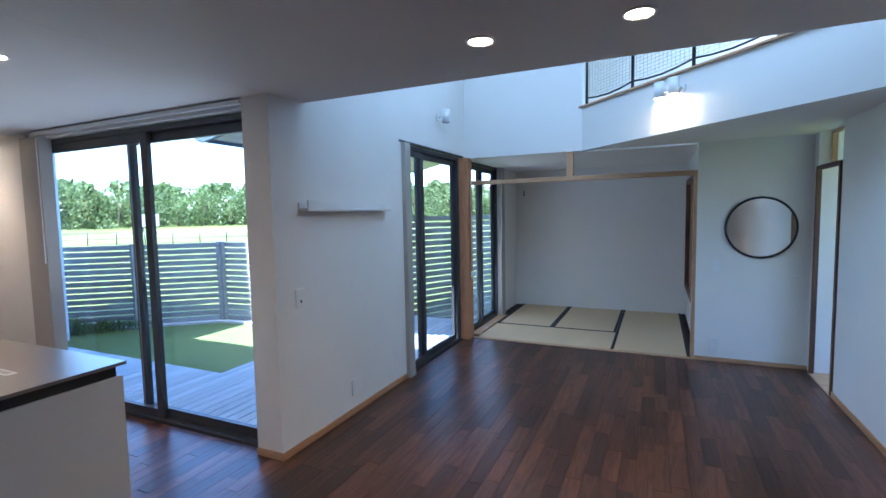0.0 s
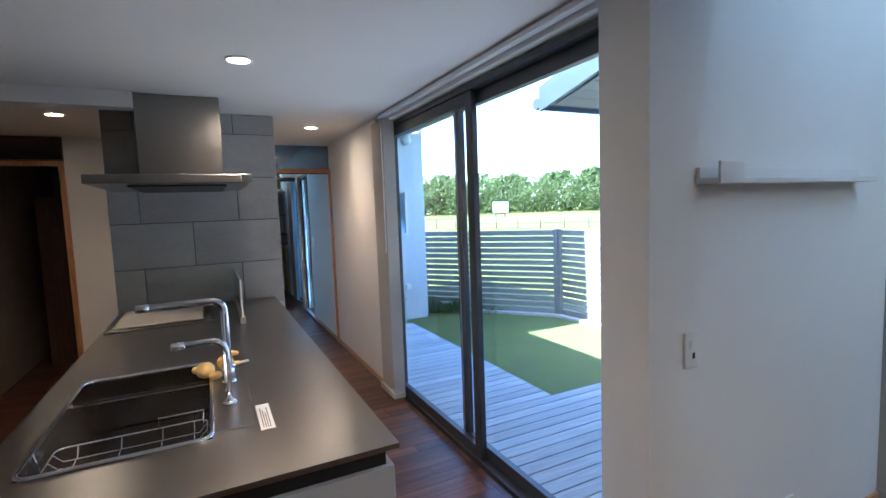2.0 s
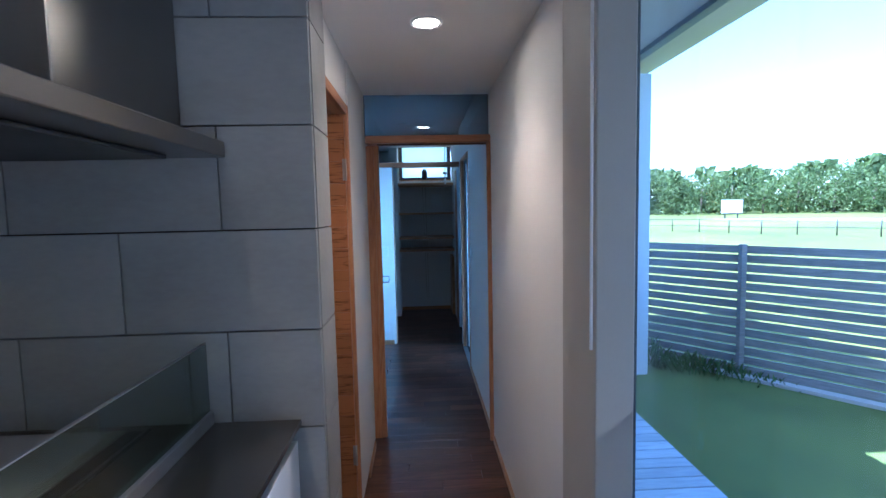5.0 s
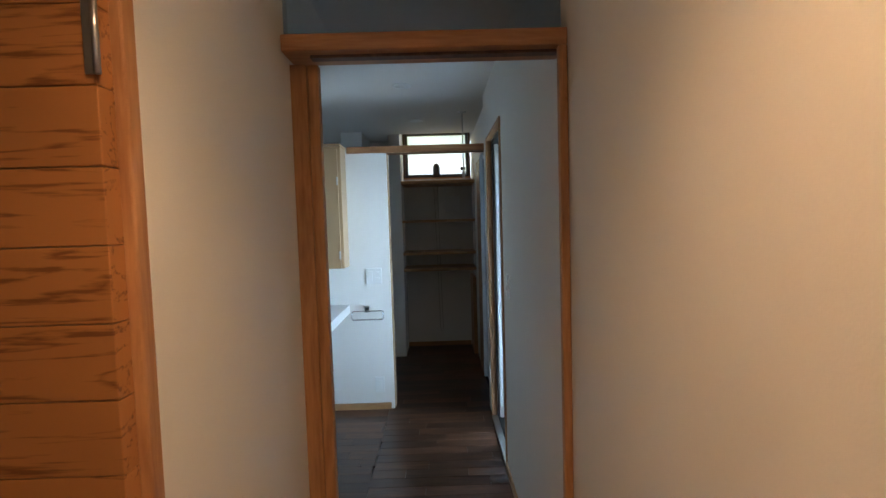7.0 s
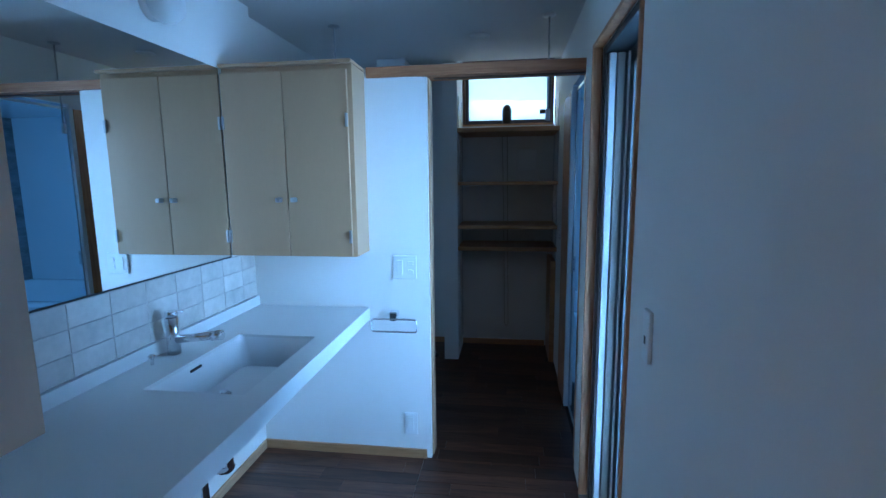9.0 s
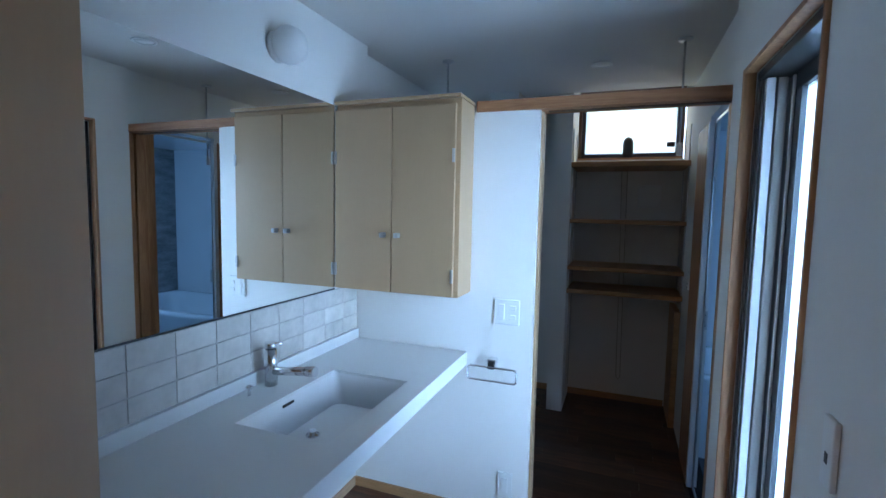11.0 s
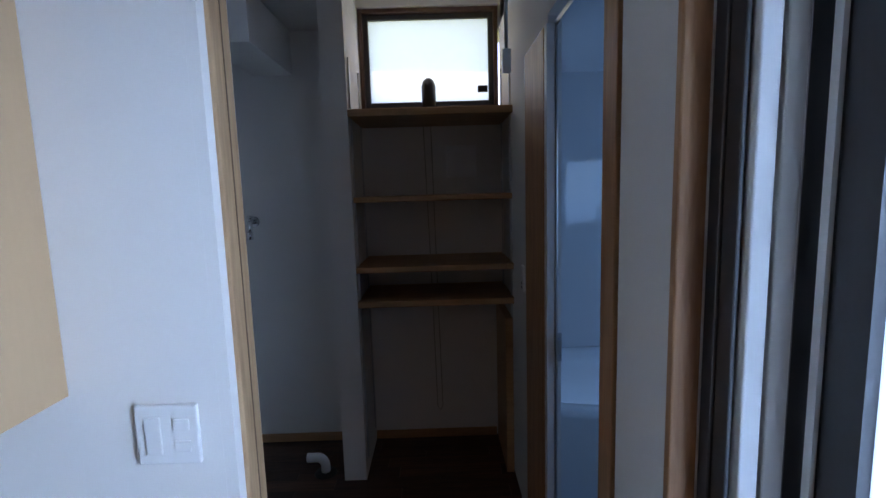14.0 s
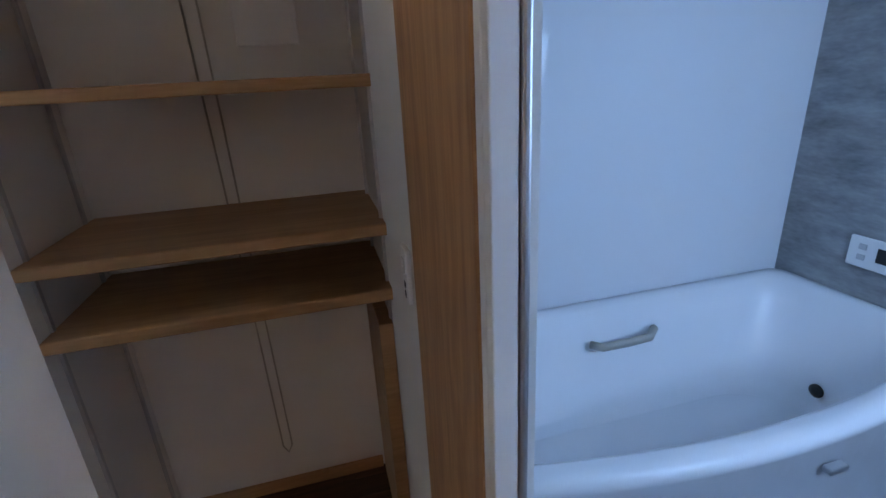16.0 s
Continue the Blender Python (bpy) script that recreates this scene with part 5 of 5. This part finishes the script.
part("hood", lathe((4.6153, 9.0854, 2.6163), [(0.09, 0), (0.09, 0.03), (0.07, 0.06), (0.02, 0.075)], "-Y", 24), WINGWALL, ve)
ts = thing("wall_tap_box", (4.5439, 9.0864, 0.12), "white outdoor outlet box on the wall", "outlet box")
part("box", box(4.5031, 4.5949, 9.0242, 9.0854, 0.12, 0.21, 0.01), PLASTIC, ts)
sp = thing("standpipe", (4.4113, 8.9412, -0.4), "slim outdoor water standpipe", "standpipe")
part("post", box(4.3909, 4.4317, 8.9205, 8.962, -0.4, 0.08, 0.004), SILVER, sp)
part("tap", tube([(4.4113, 8.9205, 0.02), (4.4113, 8.8583, 0.02), (4.4113, 8.8479, -0.02)], 0.01, 10), CHROME, sp)

# ---- baseboards ----
def board(name, *b):
    structure(name, box(*b, 0.002), TRIM_H if abs(b[3] - b[2]) > abs(b[1] - b[0]) else SHELFWOOD, "low light timber baseboard", "baseboard")
board("baseboard", 2.7997, 4.3654, NY - 0.012, NY - 0.0005, 0, 0.045)
board("baseboard_1", 2.7987, 2.8105, NY, 2.9474, 0, 0.045)
board("baseboard_2", 5.8699, 5.8796, -0.58, 0.33, 0, 0.04)
board("baseboard_3", 0.4537, 5.1865, -0.5795, -0.568, 0, 0.045)
board("baseboard_4", XR - 0.01, XR - 0.0005, 5.2288, 6.9139, 0, 0.045)
board("baseboard_5", 2.0658, 2.0755, 6.5789, 6.918, 0, 0.045)
board("baseboard_6", 1.1484, 2.0659, 9.2403, 9.2523, 0, 0.05)
board("baseboard_7", 1.1468, 1.1567, 7.0353, 9.2393, 0, 0.05)
board("baseboard_8", XR - 0.01, XR - 0.0005, 6.9579, 8.298, 0, 0.045)
board("baseboard_9", 1.0731, 1.9718, 11.0813, 11.0933, 0, 0.05)
board("baseboard_10", 1.0736, 1.0836, 9.3679, 11.0802, 0, 0.05)
board("baseboard_11", 2.0878, 2.8183, 11.0813, 11.0933, 0, 0.05)
board("baseboard_12", 2.0664, 2.0857, 5.488, 5.7255, 0, 0.05)

# ---- outside ----
eav = structure("eave", box(2.9731, 3.6, 2.9059, 9.0864, 2.325, 2.405), SOFFIT, "pale soffit of the kitchen eave", "eave")
structure("eave_fascia", box(3.6005, 3.65, 2.9059, 9.0864, 2.30, 2.47), ROOF, "dark metal eave edge", "eave")
rf = thing("porch_roof", (6.2, 3.8, 2.3), "porch roof with pale board soffit and dark metal edge", "roof")
def pitched(x0, x1, y0, y1, z0, z1, th):
    """A roof plate that rises from (y1, z1) to the wall at (y0, z0)."""
    own = bmesh.new()
    lo = [own.verts.new(p) for p in ((x0, y0, z0), (x1, y0, z0), (x1, y1, z1), (x0, y1, z1))]
    hi = [own.verts.new(v.co + Vector((0, 0, th))) for v in lo]
    own.faces.new(lo[::-1]), own.faces.new(hi)
    for i in range(4):
        own.faces.new((lo[i], lo[(i + 1) % 4], hi[(i + 1) % 4], hi[i]))
    bmesh.ops.recalc_face_normals(own, faces=own.faces[:])
    return own
PZ0, PZ1, PY0, PY1, PX = 2.76, 2.31, 2.89, 4.95, 4.20
for k in range(14):
    a, b = k / 14, (k + 1) / 14 - 0.004
    part("soffit_board", pitched(PX + 0.10, 9.0, PY0 + (PY1 - PY0) * a, PY0 + (PY1 - PY0) * b, PZ0 + (PZ1 - PZ0) * a, PZ0 + (PZ1 - PZ0) * b, 0.02), SOFFIT, rf)
part("roof", pitched(PX, 9.05, PY0, PY1 + 0.05, PZ0 + 0.022, PZ1 + 0.005, 0.12), ROOF, rf)
part("gutter", tube([(PX - 0.03, PY1 + 0.09, PZ1 + 0.02), (9.05, PY1 + 0.09, PZ1 + 0.02)], 0.05, 10), ROOF, rf, "dark metal gutter")
part("verge_board", pitched(PX - 0.03, PX - 0.002, PY0, PY1 + 0.05, PZ0 - 0.02, PZ1 - 0.05, 0.2), ROOF, rf)
part("soffit_lamp", lathe((5.05, 4.15, 2.478), [(0.07, 0), (0.07, 0.006), (0.03, 0.008)], "-Z", 20), WARM, rf, "warm soffit downlight")
wr = thing("wing_roof", (4.2277, 10.0612, 2.8504), "wing roof with pale soffit and dark metal edge", "roof")
bm = bmesh.new()
for v in ((2.95, 7.41, 2.59), (5.3, 7.41, 3.15), (5.3, 12.2, 3.15), (2.95, 12.2, 2.59)):
    bm.verts.new(v)
bm.verts.ensure_lookup_table()
bm.faces.new(bm.verts[:])
ex = bmesh.ops.extrude_face_region(bm, geom=bm.faces[:])
bmesh.ops.translate(bm, vec=(0, 0, 0.12), verts=[v for v in ex["geom"] if isinstance(v, bmesh.types.BMVert)])
bmesh.ops.recalc_face_normals(bm, faces=bm.faces[:])
part("roof", bm, SOFFIT, wr)
structure("wall_roof_base", box(-1.9, 2.955, -0.8, 11.5, 2.62, 2.98), WINGWALL, "pale outside wall under the main roof", "wall")
structure("roof_main", box(-2.1, 2.99, -1.0, 11.7, 2.981, 3.06), ROOF, "metal roof over the rooms", "roof")
structure("roof_main_1", box(2.96, 8.3, -0.8, 2.89, 4.94, 5.08), ROOF, "metal roof over the living room", "roof")

# deck boards, each its own piece
dk = thing("deck", (3.5, 5.0, -0.45), "grey timber deck of narrow boards", "deck")
tagged(dk, kind="structure")
meshes = {}
def board_mesh(key, lx, ly, lz, material, r=0.003):
    if key not in meshes:
        b = box(-lx / 2, lx / 2, -ly / 2, ly / 2, -lz / 2, lz / 2)
        if r:
            bmesh.ops.bevel(b, geom=[e for e in b.edges if all(v.co.z > 0 for v in e.verts)], offset=r, segments=1, affect="EDGES")
        me = bpy.data.meshes.new(key)
        b.to_mesh(me)
        b.free()
        me.materials.append(material)
        meshes[key] = me
    return meshes[key]
def piece(name, me, at, parent, turn=0.0):
    ob = new(name, me)
    ob.parent = parent
    ob.matrix_basis = Matrix.Translation(Vector(at) - org(parent)) @ Matrix.Rotation(turn, 4, "Z")
    return ob
y = 2.95
while y < 7.62:
    wide = y < 4.66
    lx = 4.0 if wide else 0.98
    piece("board", board_mesh("deck_wide" if wide else "deck_narrow", lx, 0.098, 0.028, DECK), (3.02 + lx / 2, y, -0.094), dk)
    y += 0.105
for x in (3.2, 3.9):
    part("joist", box(x - 0.04, x + 0.04, 2.92, 7.6, -0.44, -0.11), FENCE, dk)
for x in (5.0, 6.0):
    part("joist", box(x - 0.04, x + 0.04, 2.92, 4.55, -0.44, -0.11), FENCE, dk)

# fence
fn = thing("slat_fence", (6.0, 7.2, -0.45), "grey slatted timber fence round the yard", "fence")
CORN = [(5.12, 9.95), (6.80, 7.87), (7.10, 4.4), (9.2, 3.4)]
for (ax, ay), (bx_, by_) in zip(CORN, CORN[1:]):
    a, b = Vector((ax, ay, 0)), Vector((bx_, by_, 0))
    ln = (b - a).length
    turn = math.atan2(b.y - a.y, b.x - a.x)
    mid = (a + b) / 2
    inward = Vector((-(b - a).y, (b - a).x, 0)).normalized() * -1
    tall = 18 if bx_ > 9 else 14
    for k in range(tall):
        z = -0.33 + k * 0.102
        piece("slat", board_mesh("slat_%d" % round(ln * 100), ln - 0.02, 0.018, 0.083, FENCE, 0.002), (mid.x, mid.y, z), fn, turn)
    stops = [0.05] + [1.25 * k for k in range(1, int(ln / 1.25) + 1) if 1.25 * k < ln - 0.4] + [ln - 0.05]
    for d_ in stops:
        p = a + (b - a).normalized() * d_ + inward * 0.045
        part("post", box(p.x - 0.03, p.x + 0.03, p.y - 0.03, p.y + 0.03, -0.45, -0.373 + tall * 0.102, 0.003), FENCE, fn)
    bmk = box(-ln / 2, ln / 2, -0.06, 0.06, -0.45, -0.36, 0.01)
    bmk.transform(Matrix.Translation((mid.x + inward.x * 0.11, mid.y + inward.y * 0.11, 0)) @ Matrix.Rotation(turn, 4, "Z"))
    structure("kerb", bmk, KERB, "pale concrete edging along the fence", "kerb")

# weeds by the fence
bm = bmesh.new()
rng = random.Random(4)
for k in range(420):
    s_ = rng.random()
    x, y = 4.95 + 1.2 * s_ + rng.gauss(0, 0.08), 9.5 - 0.85 * s_ + rng.gauss(0, 0.10)
    h, a = rng.uniform(0.06, 0.28) * (1.3 - s_), rng.uniform(0, 6.28)
    dx, dy = math.cos(a), math.sin(a)
    w_ = rng.uniform(0.006, 0.016)
    base = Vector((x, y, -0.40))
    tip = base + Vector((dx * h * 0.6, dy * h * 0.6, h))
    side = Vector((-dy, dx, 0)) * w_
    mid_ = base.lerp(tip, 0.5) + Vector((0, 0, h * 0.12))
    vs = [bm.verts.new(p) for p in (base - side * 0.4, base + side * 0.4, mid_ + side, tip, mid_ - side)]
    bm.faces.new(vs)
solid("weeds", bm, LEAF2, "low green weeds growing along the fence", "weeds", "stuff")

# far wood: trunks, and crowns of many leaf clumps
def leaf_mass(bm, centre, rad, n, size, rng):
    for _ in range(n):
        d = Vector((rng.gauss(0, 1), rng.gauss(0, 1), rng.gauss(0, 1))).normalized() * rad * rng.uniform(0.55, 1.05)
        p = Vector(centre) + Vector((d.x, d.y, d.z * 0.8))
        u = Vector((rng.gauss(0, 1), rng.gauss(0, 1), rng.gauss(0, 1))).normalized()
        v = u.orthogonal().normalized()
        w_ = u.cross(v)
        s1 = size * rng.uniform(0.5, 1.2)
        q = [p + v * s1, p + w_ * s1 * 0.6, p - v * s1, p - w_ * s1 * 0.6]
        bm.faces.new([bm.verts.new(c) for c in q])
rng = random.Random(11)
bm = bmesh.new()
for row in range(3):
    for k in range(84):
        a = radians(-14 + 122 * k / 83) + rng.gauss(0, 0.006)
        d = 58 + row * 3.5 + rng.gauss(0, 0.8)
        x, y = 2.5 + d * math.cos(a), 3 + d * math.sin(a)
        g0 = ground_z(x, y)
        h = rng.uniform(4.1, 4.7) + row * 0.55 + 0.4 * math.sin(k * 0.23)
        for c in range(5):
            leaf_mass(bm, (x + rng.gauss(0, 0.8), y + rng.gauss(0, 0.8), g0 + h * (0.10 + 0.18 * c) + rng.gauss(0, 0.15)), 1.25 - 0.06 * c, 92 if row < 2 else 60, 0.165 if row < 2 else 0.55, rng)
solid("woodland", bm, LEAF, "long dense green wood beyond the meadow", "wood", "stuff")
bm = None
for k in range(46):
    a = radians(-14 + 122 * k / 45)
    x, y = 2.5 + 60 * math.cos(a), 3 + 60 * math.sin(a)
    bm = tube([(x, y, ground_z(x, y) - 0.1), (x + 0.1, y, ground_z(x, y) + 3.0)], 0.12, 6, bm, r_end=0.05)
solid("woodland_trunks", bm, BARK, "thin dark trunks inside the wood", "trunks", "stuff")
SIGN, POLE = (28.3, 42.1), (30.7, 24.2)
# low pipe fence in the meadow
pf = thing("field_fence", (20, 30, 0), "thin dark field fence along the track", "fence")
p0, p1 = Vector((11, 40, 0)), Vector((30, 14, 0))
for k in range(22):
    p = p0.lerp(p1, k / 21)
    z = ground_z(p.x, p.y)
    part("post", tube([(p.x, p.y, z - 0.05), (p.x, p.y, z + 0.75)], 0.03, 6), BLACK, pf)
for h in (0.35, 0.72):
    part("wire", tube([p0.lerp(p1, k / 21) + Vector((0, 0, ground_z(*p0.lerp(p1, k / 21).xy) + h)) for k in range(22)], 0.015, 5), BLACK, pf)
x, y = SIGN
z = ground_z(x, y)
sg = thing("field_sign", (x, y, z), "white blank sign board in the meadow", "sign")
part("board", box(x - 0.9, x + 0.9, y - 0.04, y + 0.04, z + 0.5, z + 1.6, 0.01), PAPER, sg)
part("leg", box(x - 0.6, x - 0.5, y + 0.05, y + 0.12, z - 0.05, z + 1.5), BLACK, sg)
part("leg", box(x + 0.5, x + 0.6, y + 0.05, y + 0.12, z - 0.05, z + 1.5), BLACK, sg)
x, y = POLE
z = ground_z(x, y)
ul = thing("utility_pole", (x, y, z), "thin grey utility pole in the meadow", "pole")
part("pole", tube([(x, y, z - 0.1), (x, y, z + 6.4)], 0.06, 8, r_end=0.04), KERB, ul)
part("bracket", box(x - 0.25, x + 0.25, y - 0.02, y + 0.02, z + 6.2, z + 6.26), BLACK, ul)

# ---- kitchen tiles ----
tw_ = bpy.data.objects["wall_tile_core"]
def tile(x0, x1, y0, y1, z0, z1, parent, material, name="tile"):
    g = 0.0024 if material is STONE else 0.0012
    lx, ly, lz = (x1 - x0, y1 - y0, z1 - z0)
    key = "%s_%d_%d_%d" % (material.name, round(lx * 1000), round(ly * 1000), round(lz * 1000))
    if key not in meshes:
        b = box(-lx / 2 + (g if lx > 0.03 else 0), lx / 2 - (g if lx > 0.03 else 0), -ly / 2 + (g if ly > 0.03 else 0), ly / 2 - (g if ly > 0.03 else 0), -lz / 2 + g, lz / 2 - g, 0.0008, seg=1)
        me = bpy.data.meshes.new(key)
        b.to_mesh(me)
        b.free()
        me.materials.append(material)
        meshes[key] = me
    return piece(name, meshes[key], ((x0 + x1) / 2, (y0 + y1) / 2, (z0 + z1) / 2), parent)
zs = [0.0, 0.205, 0.513, 0.822, 1.13, 1.439, 1.748, 2.057, 2.198]
for r, (z0, z1) in enumerate(zip(zs, zs[1:])):
    cuts = [1.005, 1.18, 1.793, 2.075] if r % 2 == 1 else [1.005, 1.492, 2.075]
    for a, b in zip(cuts, cuts[1:]):
        tile(a, b, 5.470, 5.4895, z0, z1, tw_, STONE)
    tile(2.066, 2.0755, 5.4905, 5.705, z0, z1, tw_, STONE)
# basin splash tiles
vw = bpy.data.objects["wall_vanity"]
structure("splash_bed", box(1.1465, 1.1495, 7.037, 9.25, 0.878, 1.115), LGROUT, "pale grout behind the splash tiles", "grout")
for r in range(3):
    z0 = 0.8785 + r * 0.079
    y = 7.04
    while y < 9.23:
        b = min(y + 0.16, 9.249)
        if b - y > 0.02:
            tile(1.1498, 1.1545, y, b, z0, z0 + 0.078, vw, SPLASH, "splash_tile")
        y += 0.16

# ---- floor planks: the nearest as pieces, the rest joined ----
rng = random.Random(7)
near_floor = {0: bpy.data.objects["floor"], 1: bpy.data.objects["floor_1"]}
def rows(rect):
    x0, x1, y0, y1 = rect
    y = y0
    while y < y1 - 0.005:
        yb = min(y + 0.09, y1)
        x = x0 - rng.uniform(0, 0.55)
        while x < x1:
            ln = rng.choice((0.36, 0.54, 0.54, 0.72))
            a, b = max(x, x0), min(x + ln, x1)
            if b - a > 0.01:
                yield a, b, y, yb
            x += ln
        y += 0.09
count = 0
def lay(rect, parent, joined=None):
    global count
    for a, b, c, d in rows(rect):
        if joined is None:
            lx, ly = round(b - a, 2), d - c
            key = "plank_%d_%d" % (round(lx * 100), round(ly * 1000))
            piece("plank", board_mesh(key, lx - 0.0012, ly - 0.0012, 0.0125, PLANK, 0.0007), ((a + b) / 2, (c + d) / 2, -0.00625), parent)
            count += 1
        else:
            v = [joined.verts.new(p) for p in ((a + 0.0006, c + 0.0006, 0), (b - 0.0006, c + 0.0006, 0), (b - 0.0006, d - 0.0006, 0), (a + 0.0006, d - 0.0006, 0))]
            w_ = [joined.verts.new((q.co.x, q.co.y, -0.0125)) for q in v]
            joined.faces.new(v)
            for i in range(4):
                joined.faces.new((v[i], w_[i], w_[(i + 1) % 4], v[(i + 1) % 4]))
f0, f1 = near_floor[0], near_floor[1]
lay((2.0, 5.859, 1.45, NY), f0)
lay((2.004, 2.84, NY, 6.98), f1)
lay((2.05, 2.83, 6.98, 9.25), f1)
jb_ = bmesh.new()
for rect in ((-1.69, 5.87, -0.58, 1.45), (-1.69, 2.0, 1.45, NY), (-1.69, 2.004, NY, 5.46), (-0.1, 1.0, 5.46, 9.1), (1.23, 1.95, 5.7, 6.46), (1.95, 2.05, 5.76, 6.40), (1.147, 2.05, 7.035, 9.25), (1.07, 2.866, 9.25, 11.09), (5.19, 5.78, -0.72, -0.58), (2.84, 2.87, NY + 0.2, 5.2)):
    lay(rect, None, jb_)
me = bpy.data.meshes.new("plank_field")
jb_.to_mesh(me)
jb_.free()
me.transform(Matrix.Translation(-org(f0)))
me.materials.append(PLANK_J)
pf_ = new("plank_field", me)
pf_.parent = f0
tagged(pf_, "dark walnut planks away from the path", kind="stuff")
